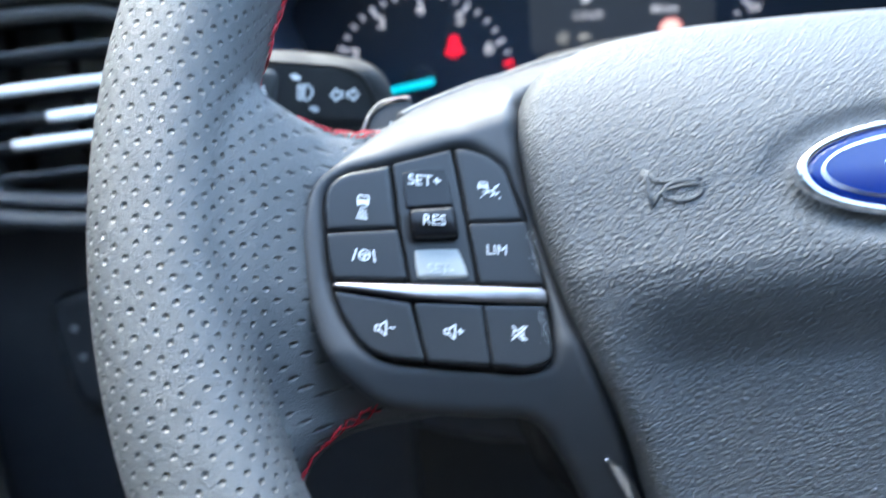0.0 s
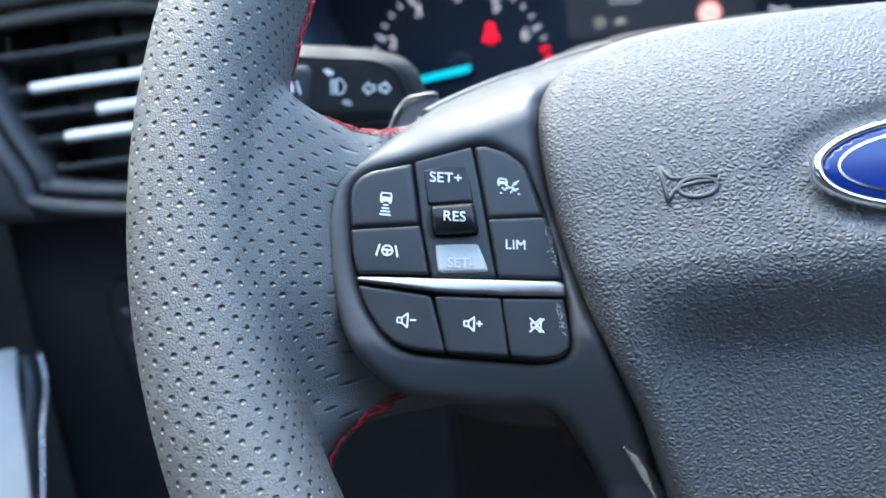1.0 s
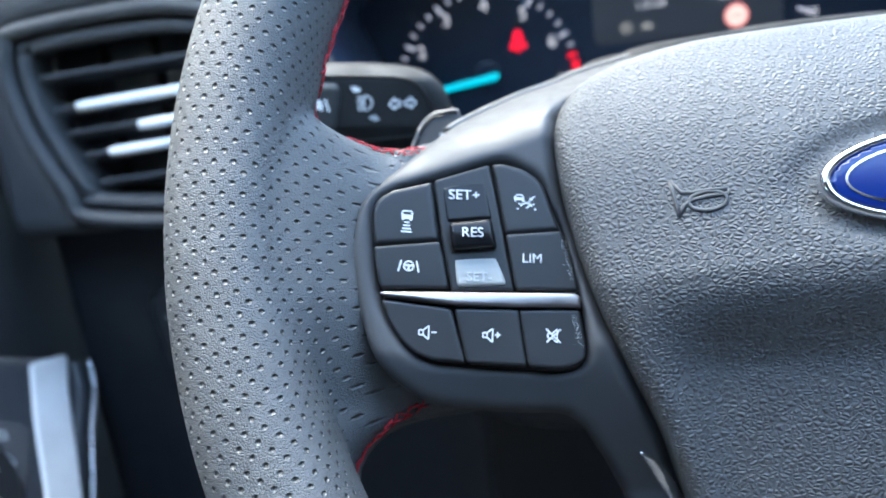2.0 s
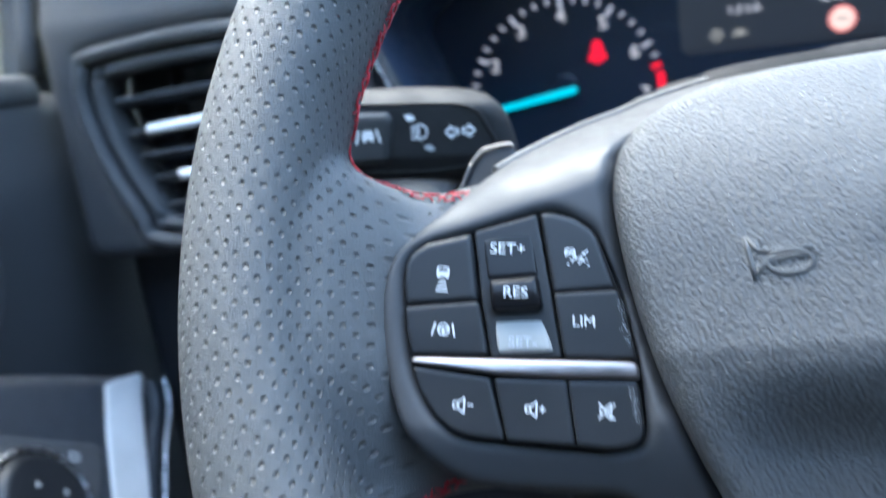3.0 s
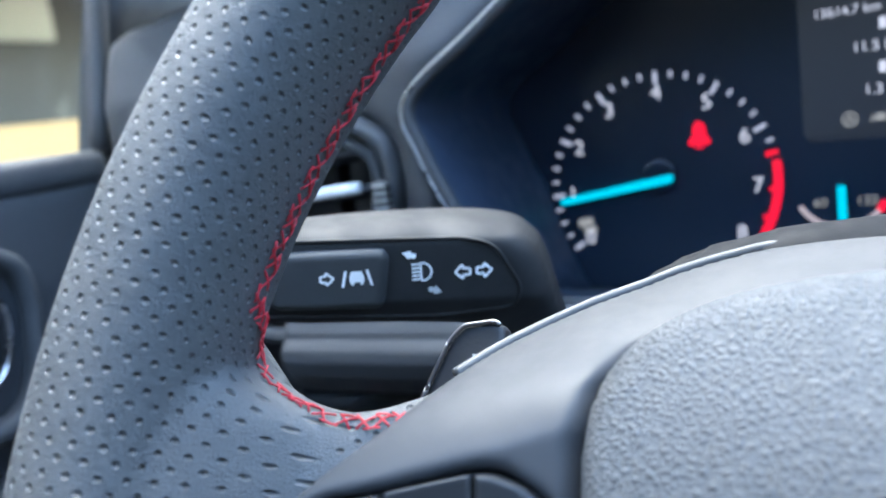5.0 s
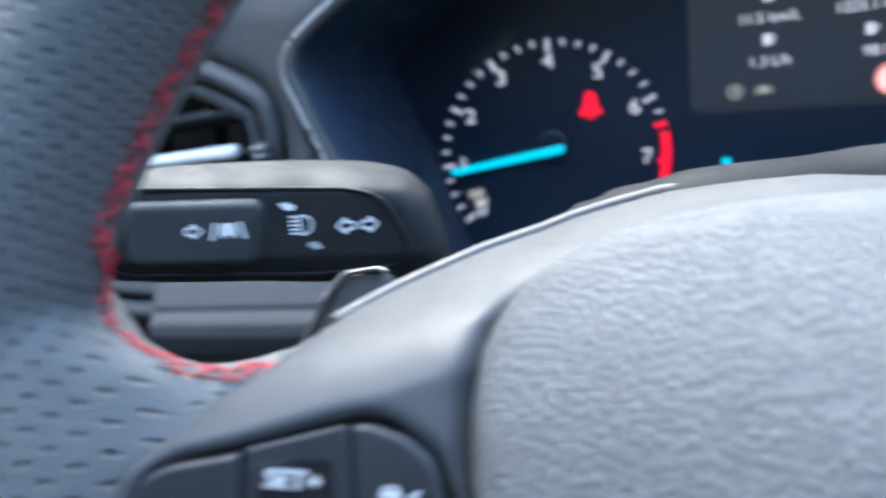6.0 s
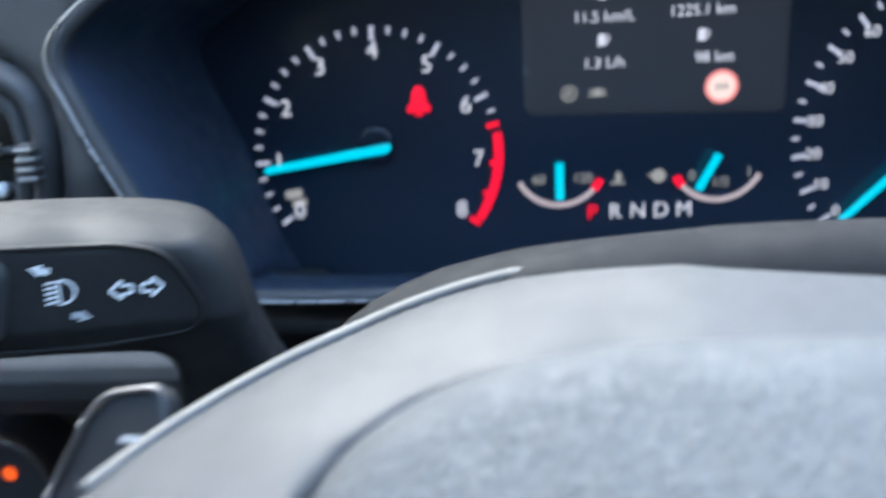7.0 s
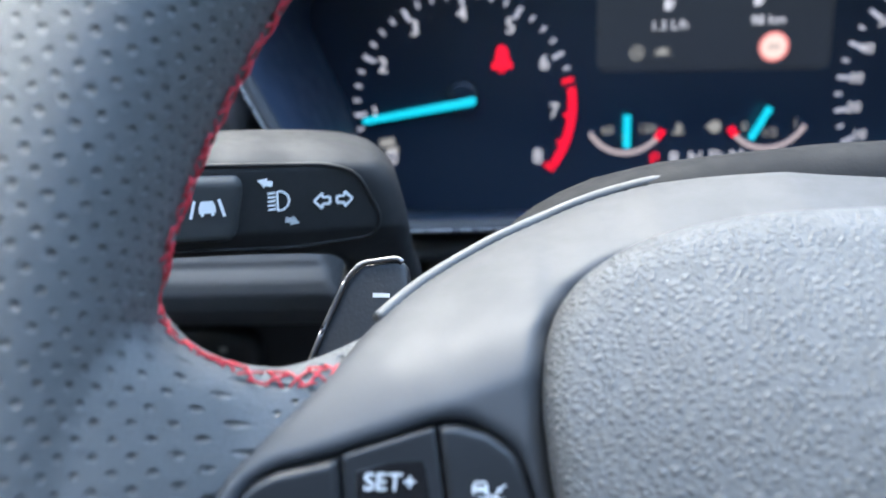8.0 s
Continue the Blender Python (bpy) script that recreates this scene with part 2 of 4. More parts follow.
def plate(outline, surface, radius=0.001, step=0.001, depth=0.003, holes=(), dish=0.0):
    """A solid sheet over an outline: its face follows surface(u, v), its edge is rounded and goes depth deep."""
    outline = np.asarray(outline)
    lo, hi = outline.min(0) - step, outline.max(0) + step
    us, vs = np.arange(lo[0], hi[0] + step, step), np.arange(lo[1], hi[1] + step, step)
    gu, gv = np.meshgrid(us, vs, indexing="ij")

    def field(u, v):
        d = inside(outline, u, v)
        for hole in holes:
            d = np.minimum(d, -inside(hole, u, v))
        return d

    sd = field(gu, gv)
    spots, where, faces = [], {}, []

    def spot(key, u, v):
        if key not in where:
            where[key] = len(spots)
            spots.append((u, v))
        return where[key]

    ni, nj = sd.shape
    live = np.maximum(np.maximum(sd[:-1, :-1], sd[1:, :-1]), np.maximum(sd[:-1, 1:], sd[1:, 1:])) > 0
    for i, j in np.argwhere(live):
        ring = []
        corners = ((i, j), (i + 1, j), (i + 1, j + 1), (i, j + 1))
        for k in range(4):
            a, b = corners[k], corners[(k + 1) % 4]
            da, db = sd[a], sd[b]
            if da > 0:
                ring.append(spot(a, us[a[0]], vs[a[1]]))
            if (da > 0) != (db > 0):
                f = min(max(da / (da - db), 0.02), 0.98)
                ring.append(spot((min(a, b), max(a, b)), us[a[0]] + f * (us[b[0]] - us[a[0]]), vs[a[1]] + f * (vs[b[1]] - vs[a[1]])))
        if len(ring) > 2:
            faces.append(ring)
    uv = np.array(spots)
    d = np.maximum(field(uv[:, 0], uv[:, 1]), 0)
    w = surface(uv[:, 0], uv[:, 1]) * np.ones(len(uv))
    near = np.clip(radius - d, 0, radius)
    w = w - (radius - np.sqrt(np.maximum(radius ** 2 - near ** 2, 0))) - dish * np.minimum(d, 0.01)
    bm = bmesh.new()
    verts = [bm.verts.new((*p, h)) for p, h in zip(uv, w)]
    for ring in faces:
        try:
            bm.faces.new([verts[k] for k in ring])
        except ValueError:
            pass
    rim = [e for e in bm.edges if len(e.link_faces) == 1]
    made = bmesh.ops.extrude_edge_only(bm, edges=rim)["geom"]
    for q in made:
        if isinstance(q, bmesh.types.BMVert):
            q.co.z -= depth
    bmesh.ops.recalc_face_normals(bm, faces=bm.faces)
    if sum(f.normal.z for f in bm.faces if abs(f.normal.z) > 0.3) < 0:
        bmesh.ops.reverse_faces(bm, faces=bm.faces)
    return bm


def box(sx, sy, sz, at=(0, 0, 0), bevel=0.0, segments=2, turn=None):
    bm = bmesh.new()
    bmesh.ops.create_cube(bm, size=1.0)
    bmesh.ops.scale(bm, vec=(sx, sy, sz), verts=bm.verts)
    if bevel:
        bmesh.ops.bevel(bm, geom=bm.edges[:], offset=bevel, segments=segments, affect="EDGES", profile=0.5)
    if turn is not None:
        bmesh.ops.transform(bm, matrix=turn, verts=bm.verts)
    bmesh.ops.translate(bm, vec=at, verts=bm.verts)
    return bm


def tube(points, radius, closed=False, sides=8, flat=1.0):
    """A round bar along a line of points."""
    p = [Vector(q) for q in points]
    bm, rings, n = bmesh.new(), [], len(points)
    up = Vector((0.13, 0.21, 0.97))
    for k in range(n):
        a, b = (p[k - 1], p[(k + 1) % n]) if closed else (p[max(k - 1, 0)], p[min(k + 1, n - 1)])
        t = (b - a).normalized()
        side = t.cross(up).normalized()
        top = side.cross(t)
        rings.append([bm.verts.new(p[k] + (side * math.cos(c) + top * math.sin(c) * flat) * radius) for c in (2 * math.pi * j / sides for j in range(sides))])
    for k in range(n if closed else n - 1):
        a, b = rings[k], rings[(k + 1) % n]
        for j in range(sides):
            bm.faces.new((a[j], a[(j + 1) % sides], b[(j + 1) % sides], b[j]))
    if not closed:
        bm.faces.new(rings[0][::-1])
        bm.faces.new(rings[-1])
    bmesh.ops.recalc_face_normals(bm, faces=bm.faces)
    return bm


def merged(*parts):
    bm = bmesh.new()
    for q in parts:
        data = bpy.data.meshes.new("join")
        q.to_mesh(data)
        q.free()
        bm.from_mesh(data)
        bpy.data.meshes.remove(data)
    return bm


def text_mesh(words, size, depth=0.0001):
    """Writing in the built-in font, centred, in the x-y plane."""
    curve = bpy.data.curves.new("words", "FONT")
    curve.body, curve.size, curve.align_x, curve.align_y, curve.extrude = words, size, "CENTER", "CENTER", depth
    ob = bpy.data.objects.new("words", curve)
    data = bpy.data.meshes.new_from_object(ob)
    bpy.data.objects.remove(ob)
    bpy.data.curves.remove(curve)
    bm = bmesh.new()
    bm.from_mesh(data)
    bmesh.ops.remove_doubles(bm, verts=bm.verts, dist=size * 0.001)
    bm.to_mesh(data)
    bm.free()
    return data


def decal(polygons, at, surface, scale=1.0, turn=0.0, lift=0.00025):
    """Printed flat shapes laid on a surface."""
    bm, c, s = bmesh.new(), math.cos(radians(turn)), math.sin(radians(turn))
    for poly in polygons:
        ring = []
        for x, y in poly:
            u, v = at[0] + scale * (c * x - s * y), at[1] + scale * (s * x + c * y)
            ring.append(bm.verts.new((u, v, float(surface(np.array([u]), np.array([v]))[0]) + lift)))
        bm.faces.new(ring)
    bmesh.ops.recalc_face_normals(bm, faces=bm.faces)
    for f in bm.faces:
        if f.normal.z < 0:
            f.normal_flip()
    return bm


def words_on(words, size, at, surface, turn=0.0, lift=0.00025):
    data = text_mesh(words, size)
    c, s = math.cos(radians(turn)), math.sin(radians(turn))
    for vert in data.vertices:
        x, y, z = vert.co
        u, v = at[0] + c * x - s * y, at[1] + s * x + c * y
        vert.co = (u, v, float(surface(np.array([u]), np.array([v]))[0]) + lift + z)
    return data


def disc(cx, cy, r, n=20, r2=None, a0=0.0, a1=360.0):
    """A disc, or with r2 a list of quads that make a ring or an arc."""
    if r2 is None:
        return [[(cx + r * math.cos(2 * math.pi * k / n), cy + r * math.sin(2 * math.pi * k / n)) for k in range(n)]]
    out = []
    for k in range(n):
        a, b = (radians(a0 + (a1 - a0) * (k + d) / n) for d in (0, 1))
        out.append([(cx + r * math.cos(a), cy + r * math.sin(a)), (cx + r * math.cos(b), cy + r * math.sin(b)), (cx + r2 * math.cos(b), cy + r2 * math.sin(b)), (cx + r2 * math.cos(a), cy + r2 * math.sin(a))])
    return out


def bar(x0, y0, x1, y1, t):
    """A stroke from one point to another."""
    d = math.hypot(x1 - x0, y1 - y0)
    nx, ny = -(y1 - y0) / d * t / 2, (x1 - x0) / d * t / 2
    return [(x0 + nx, y0 + ny), (x0 - nx, y0 - ny), (x1 - nx, y1 - ny), (x1 + nx, y1 + ny)]


def mm(*pairs):
    return [(x / 1000, y / 1000) for x, y in pairs]


# ---- the cabin shell ----
FRONT = pose(0, 0, 0, 90, 0, 0)  # x-y drawings stand up and face the driver: (x, y, z) goes to (x, -z, y)


def shell():
    whole("ground", box(60, 60, 0.02, (0, 0, -0.4)), M_GROUND, "pale sunlit paving around the car", "ground", "structure")
    whole("floor", box(1.6, 3.2, 0.03, (0.4, -0.3, 0.2)), M_DARK, "dark carpeted car floor", "floor", "structure")
    # Out of view; front edge stops short so skylight falls on the wheel.
    whole("ceiling", box(1.56, 0.83, 0.04, (0.42, -0.69, 1.42)), M_CLOTH, "dark cloth headlining", "ceiling", "structure")
    # Full-height rear wall, added out of view to cut light from behind.
    whole("wall_rear", box(1.6, 0.04, 1.25, (0.42, -1.1, 0.82)), M_DARK, "unseen dark wall added to shut off light from behind", "wall", "structure")
    # Upper box stands where a window would be, to block light from the right.
    lower = box(0.05, 2.6, 0.8, (1.2, -0.3, 0.61))
    whole("wall_right", merged(lower, box(0.05, 1.7, 0.45, (1.2, -0.25, 1.22))), M_DASH, "unseen right side, door panel with its window closed off", "wall", "structure")
    # Added out of view to narrow the light from the left.
    whole("wall_left", box(0.05, 0.72, 0.42, (-0.335, -0.74, 1.23)), M_DARK, "unseen dark wall added to close off the rear side light", "wall", "structure")
    whole("wall_front", box(1.6, 0.05, 0.9, (0.42, 0.98, 0.62)), M_DARK, "dark firewall behind the dashboard", "wall", "structure")


shell()


# ---- steering wheel ----
WHEEL = Matrix.Translation((0.1164, 0.2424, 0.9618)) @ pose(0, 0, 0, 63.7, 0, 0) @ Matrix.Scale(0.978, 4)


def panel_face(u, v):
    """The sloping face in which the buttons lie."""
    return -0.0075 - 0.28 * (u + 0.1115) + 0 * v


PAD_SIDE = mm((-38, 51.5), (-56, 50.2), (-68, 47.6), (-77, 43.5), (-84, 38), (-88.5, 30), (-90, 20), (-89.3, 10), (-87.5, -2), (-84.5, -15), (-80.5, -28), (-75.5, -40), (-69, -54), (-64, -69), (-58, -88), (-50, -106))


def pad_edge(v):
    """Half the airbag pad's width at a height."""
    low = sorted((y, -x) for x, y in PAD_SIDE)
    return np.interp(v, [y for y, _ in low], [x for _, x in low])


def trim_face(u, v):
    """The satin spoke: level with the buttons, falling away to the ridge behind them and under the pad."""
    a = np.abs(u)
    mid = panel_face(-a, v)
    mid = np.where(a < 0.088, panel_face(-0.088, v) - 0.002 * ((0.088 - a) / 0.088) ** 2, mid)
    foot = np.interp(a, [0.0, 0.05, 0.075, 0.09, 0.105, 0.12, 0.14], [0.014, 0.015, 0.020, 0.0235, 0.018, 0.013, 0.005])
    crest = np.interp(a, [0.0, 0.035, 0.065, 0.081, 0.098, 0.116, 0.13, 0.142], [0.070, 0.069, 0.0645, 0.0595, 0.051, 0.0385, 0.026, 0.012])
    s = np.clip((v - foot) / np.maximum(crest - foot, 0.004), 0, 1.2)
    drop = np.interp(a, [0.0, 0.07, 0.081, 0.098, 0.116, 0.13, 0.142], [0.054, 0.047, 0.0445, 0.0385, 0.029, 0.018, 0.006])
    low = np.clip((-0.032 - v) / 0.025, 0, 1.5)
    edge = np.interp(v, [-0.106, -0.088, -0.069, -0.054, -0.04, -0.028, -0.015], [0.050, 0.058, 0.064, 0.069, 0.0755, 0.0805, 0.0845])
    mid = mid - 0.022 * np.clip((edge - 0.004 - a) / 0.014, 0, 1) * np.clip((-0.006 - v) / 0.02, 0, 1)
    groove = np.clip((pad_edge(v) + 0.0035 - a) / 0.006, 0, 1)
    mid = mid - 0.008 * groove * groove * (3 - 2 * groove) * np.clip((0.05 - v) / 0.02, 0, 1)
    return mid - drop * s ** 1.45 - 0.016 * low ** 1.3 - 0.25 * np.clip(-0.07 - v, 0, 1)


def pad_face(u, v):
    a = np.abs(u)
    up = np.clip((v - 0.002) / 0.05, 0, 1.2)
    step = np.clip((-0.021 - v) / 0.02, 0, 1)
    fade = np.clip((0.080 - a) / 0.03, 0, 1)
    step = step * step * (3 - 2 * step) * fade * fade * (3 - 2 * fade)
    low = np.clip(-0.018 - v, 0, 0.1)
    well = np.exp(-((np.hypot(u / 1.0, v / 0.42) - 0.033) / 0.005) ** 2)
    well = np.where(np.hypot(u, v / 0.42) < 0.033, 1.0, well)
    return -1.05 * u * u - 0.021 * up ** 2 - 0.009 * step - 0.3 * low - 0.0022 * well


def section(a, b, n):
    """The rim's cross-section, an oval with full flanks."""
    out = []
    for k in range(n):
        c, s = math.cos(2 * math.pi * k / n), math.sin(2 * math.pi * k / n)
        out.append((math.copysign(abs(c) ** 0.85, c) * a, math.copysign(abs(s) ** 0.85, s) * b))
    return out


def grip(sign):
    """Half of the leather rim with its spoke end, as one soft body."""
    bm = bmesh.new()
    rings, round_section = [], section(0.0155, 0.0195, 36)
    for k in range(73):
        th = radians(138.0 + (232.0 - 138.0) * k / 72)
        c, s = math.cos(th), math.sin(th)
        rings.append([bm.verts.new(((RIM + p) * c, (RIM + p) * s, RIM_W + q)) for p, q in round_section])
    for a, b in zip(rings, rings[1:]):
        for j in range(36):
            bm.faces.new((a[j], a[(j + 1) % 36], b[(j + 1) % 36], b[j]))
    bm.faces.new(rings[0][::-1])
    bm.faces.new(rings[-1])
    bmesh.ops.recalc_face_normals(bm, faces=bm.faces)
    web = spline(mm((-172, 62), (-160, 54), (-157, 42), (-152, 31), (-143, 25.5), (-133, 25), (-122, 30.5), (-115, 36), (-106, 28), (-104, 0), (-104, -40), (-118, -46), (-133, -48), (-142, -52), (-147, -59), (-148, -68), (-154, -86), (-172, -84)), 5)
    slab = plate(web, lambda u, v: np.interp(u, [-0.172, -0.160, -0.150, -0.143, -0.137, -0.12, -0.104], [0.012, 0.0190, 0.011, 0.0025, -0.005, -0.013, -0.02]) - np.clip((-0.018 - v) / 0.026, 0, 1) ** 1.4 * np.interp(u, [-0.165, -0.147, -0.12], [0.0, 0.009, 0.012]) - np.clip((v - 0.008) / 0.024, 0, 1) ** 1.5 * np.interp(u, [-0.16, -0.14, -0.12], [0.0, 0.007, 0.0135]), 0.006, 0.0015, 0.02)
    bottom = [e for e in slab.edges if len(e.link_faces) == 1]
    bmesh.ops.holes_fill(slab, edges=bottom)
    body = merged(bm, slab)
    if sign > 0:
        bmesh.ops.scale(body, vec=(-1, 1, 1), verts=body.verts)
        bmesh.ops.reverse_faces(body, faces=body.faces)
    return body


def softened(mesh, voxel, rounds):
    """The body remeshed into one skin and smoothed."""
    ob = bpy.data.objects.new("soft", mesh)
    scene.collection.objects.link(ob)
    skin = ob.modifiers.new("skin", "REMESH")
    skin.mode, skin.voxel_size, skin.use_smooth_shade = "VOXEL", voxel, True
    smooth = ob.modifiers.new("smooth", "SMOOTH")
    smooth.factor, smooth.iterations = 0.5, rounds
    got = bpy.data.meshes.new_from_object(ob.evaluated_get(bpy.context.evaluated_depsgraph_get()))
    bpy.data.objects.remove(ob)
    return got


def rim_segment(a0, a1, steps, swell=0.0004):
    bm, rings = bmesh.new(), []
    for k in range(steps + 1):
        th = radians(a0 + (a1 - a0) * k / steps)
        c, s = math.cos(th), math.sin(th)
        end = min(k, steps - k)
        r = 0.0155 + swell - (0.0012 if end == 0 else 0.0004 if end == 1 else 0.0)
        rings.append([bm.verts.new(((RIM + p) * c, (RIM + p) * s, RIM_W + q)) for p, q in section(r, r + 0.004, 32)])
    for a, b in zip(rings, rings[1:]):
        for j in range(32):
            bm.faces.new((a[j], a[(j + 1) % 32], b[(j + 1) % 32], b[j]))
    bm.faces.new(rings[0][::-1])
    bm.faces.new(rings[-1])
    bmesh.ops.recalc_face_normals(bm, faces=bm.faces)
    return bm


def stitches(line, tree, spread, pitch):
    """Red cross stitches along a seam, lying on the leather."""
    pts = [Vector(q) for q in line]
    run = [0.0]
    for a, b in zip(pts, pts[1:]):
        run.append(run[-1] + (b - a).length)
    total, out, at = run[-1], [], 0.0

    def on(s):
        k = min(max(sum(1 for r in run if r <= s) - 1, 0), len(pts) - 2)
        f = (s - run[k]) / max(run[k + 1] - run[k], 1e-9)
        return pts[k].lerp(pts[k + 1], f), (pts[k + 1] - pts[k]).normalized()

    rnd = random.Random(4)
    n = int(total / pitch)
    for k in range(n):
        s = k * pitch
        here, along = on(s)
        near, normal, _, _ = tree.find_nearest(here)
        side = along.cross(normal).normalized()
        ends = ((-1, -0.1, 1, 0.75), (-1, 0.75, 1, -0.1), (-1, 0.0, -0.9, 1.0), (1, 0.35, 0.9, 1.25))
        for m, (sa, ta, sb, tb) in enumerate(ends):
            if m > 1 and k % 2 == m - 2:
                continue
            line3, lag = [], rnd.uniform(-0.1, 0.1)
            for f in (0, 0.33, 0.66, 1):
                lat = (sa + (sb - sa) * f) * spread * rnd.uniform(0.82, 1.14)
                lon = (ta + (tb - ta) * f + lag) * pitch
                p = near + side * lat + along * lon
                q, nq, _, _ = tree.find_nearest(p)
                line3.append(q + nq * (0.00035 + 0.00025 * math.sin(math.pi * f)))
            out.append(tube(line3, 0.00021, sides=6))
    return merged(*out)


def speaker_icon():
    return [[(-2.6, -0.9), (-1.4, -0.9), (-1.4, 0.9), (-2.6, 0.9)], [(-1.2, -0.9), (0.6, -2.4), (0.6, 2.4), (-1.2, 0.9)]]


def ring_shape(poly, t):
    """The strokes round a closed outline."""
    return [bar(*a, *b, t) for a, b in zip(poly, poly[1:] + poly[:1])]


def steering_wheel():
    wheel = thing("steering_wheel", "grey perforated leather steering wheel with red stitching", "steering wheel", WHEEL)
    for sign in (-1, 1):
        data = bpy.data.meshes.new("body")
        body = grip(sign)
        body.to_mesh(data)
        body.free()
        skin = softened(data, 0.0013, 9)
        leather_part = part("grip", skin, M_LEATHER, wheel, "perforated dark grey leather grip")
        if sign < 0:
            bm = bmesh.new()
            bm.from_mesh(skin)
            tree = BVHTree.FromBMesh(bm)
            bm.free()
            seam = [(0.1545 * math.cos(radians(a)), 0.1545 * math.sin(radians(a)), -0.001) for a in range(138, 165, 2)]
            seam += [(p[0], p[1], -0.010) for p in spline(mm((-154, 39), (-150, 30.5), (-143, 26), (-134, 25.5), (-125, 28.5), (-118, 32.5)), 5, False)]
            part("stitching", stitches(seam, tree, 0.0017, 0.0040), M_THREAD, leather_part, "red cross stitching")
            seam = [(p[0], p[1], -0.017) for p in spline(mm((-127, -46.5), (-135, -48.5), (-143, -53.5), (-147, -60), (-147.5, -68), (-150, -76)), 5, False)]
            seam += [(0.1545 * math.cos(radians(a)), 0.1545 * math.sin(radians(a)), -0.001) for a in range(212, 232, 2)]
            part("stitching", stitches(seam, tree, 0.0013, 0.0040), M_THREAD, leather_part, "red cross stitching")
    part("rim_cover", rim_segment(138.5, 41.5, 60), M_SMOOTH, wheel, "smooth grey leather upper rim")
    part("rim_cover", rim_segment(231.5, 308.5, 44), M_SMOOTH, wheel, "smooth grey leather lower rim")

    # satin spokes and the ring round the pad
    left = [(-112, 41.5), (-120, 33), (-128, 21), (-134.5, 13), (-139.5, 6), (-142, -3), (-142, -12), (-140.5, -23), (-137.5, -33), (-132, -40), (-124, -45), (-105, -47.5), (-92, -49), (-85, -58), (-79, -70), (-71, -90), (-60, -112)]
    crest = [(-35, 69), (-65, 64.5), (-81, 59.5), (-98, 51)]
    half = mm(*crest, *left)
    outline = spline(half + [(-x, y) for x, y in half[::-1]], 4)
    hole = rounded(mm((-136.7, 3.4), (-135.6, 6.8), (-131.9, 9.2), (-121.4, 11.5), (-106.8, 16.0), (-102.2, 16.1), (-94.5, 11.4), (-89.5, -2.3), (-86.7, -19.2), (-86.2, -33.0), (-86.7, -35.9), (-89.1, -37.8), (-93.6, -38.3), (-116.0, -35.8), (-124.2, -34.6), (-128.5, -32.4), (-132.6, -26.4), (-135.5, -19.2), (-136.6, -10.0)), 0.003)
    trim = part("spoke_trim", plate(outline, trim_face, 0.0028, 0.0011, 0.009, [hole]), M_TRIM, wheel, "satin dark grey spoke trim")
    ridge = spline(mm((-120, 33), (-112, 41.3), (-98, 51), (-81, 59.5), (-65, 64.5), (-35, 69), (0, 70), (35, 69), (65, 64.5)), 14, False)
    ridge = [(x, y + 0.0004, float(trim_face(np.array([x]), np.array([y]))[0]) - 0.0022) for x, y in ridge]
    part("edge_strip", tube(ridge, 0.0013, sides=12), M_SKIN, trim, "grained edge strip along the spoke top")
    part("button_bed", plate(rounded(hole, 0.0005, 2), lambda u, v: panel_face(u, v) - 0.0035, 0.0003, 0.0015, 0.003), M_GAP, wheel, "black bed behind the buttons")
    back_half = mm((-18, 74.5), (-46, 73), (-64, 71), (-80, 67), (-93, 60), (-101, 51), (-103, 40), (-98, 20), (-98, -10), (-90, -40), (-60, -80))
    part("back_cover", plate(spline(back_half + [(-x, y) for x, y in back_half[::-1]], 4), lambda u, v: -0.060 - 0.3 * u * u - 0.4 * np.clip(0.01 - v, 0, 0.1), 0.012, 0.003, 0.07), M_HUB, wheel, "dark plastic cover behind the hub")
    for sx in (-1, 1):
        blade = [(sx * x, y) for x, y in mm((75.5, -58.5), (66, -75), (60, -86), (54, -86), (60, -74), (71, -61))]
        part("chrome_blade", plate(rounded(blade if sx < 0 else blade[::-1], 0.0008), lambda u, v: trim_face(u, v) + 0.0014, 0.0008, 0.0008, 0.003), M_CHROME, trim, "bright chrome blade on the lower spoke")

    # airbag pad, horn mark, badge
    half = PAD_SIDE
    pad = part("airbag_pad", plate(spline(half + [(-x, y) for x, y in half[::-1]], 4), pad_face, 0.0055, 0.0011, 0.014), M_PAD, wheel, "pebbled grey soft plastic airbag pad")

    def on_pad(points, lift):
        return [(x / 1000, y / 1000, float(pad_face(np.array([x / 1000]), np.array([y / 1000]))[0]) + lift) for x, y in points]

    horn = merged(
        tube(on_pad(((-63.3, 5.0), (-62.9, 2.0), (-62.4, -1.2), (-62.0, -4.2)), 0.0), 0.0006, sides=6),
        tube(on_pad(((-63.0, 4.6), (-61.0, 1.8), (-58.6, 1.5), (-55, 1.7), (-50.2, 1.5)), 0.0), 0.00055, sides=6),
        tube(on_pad(((-62.1, -3.9), (-60.6, -1.4), (-58.8, -0.4), (-55, 0.2), (-50.4, 0.2), (-50.2, 1.5)), 0.0), 0.00055, sides=6),
        tube(on_pad([(-55.2 + 4.3 * math.cos(a), -1.0 + 2.3 * math.sin(a)) for a in (2 * math.pi * k / 24 for k in range(24))], 0.0), 0.0006, closed=True, sides=6),
    )
    part("horn_mark", horn, M_SKIN, pad, "moulded horn outline")

    def oval(a, b, n=48):
        return [(a * math.cos(2 * math.pi * k / n), b * math.sin(2 * math.pi * k / n)) for k in range(n)]

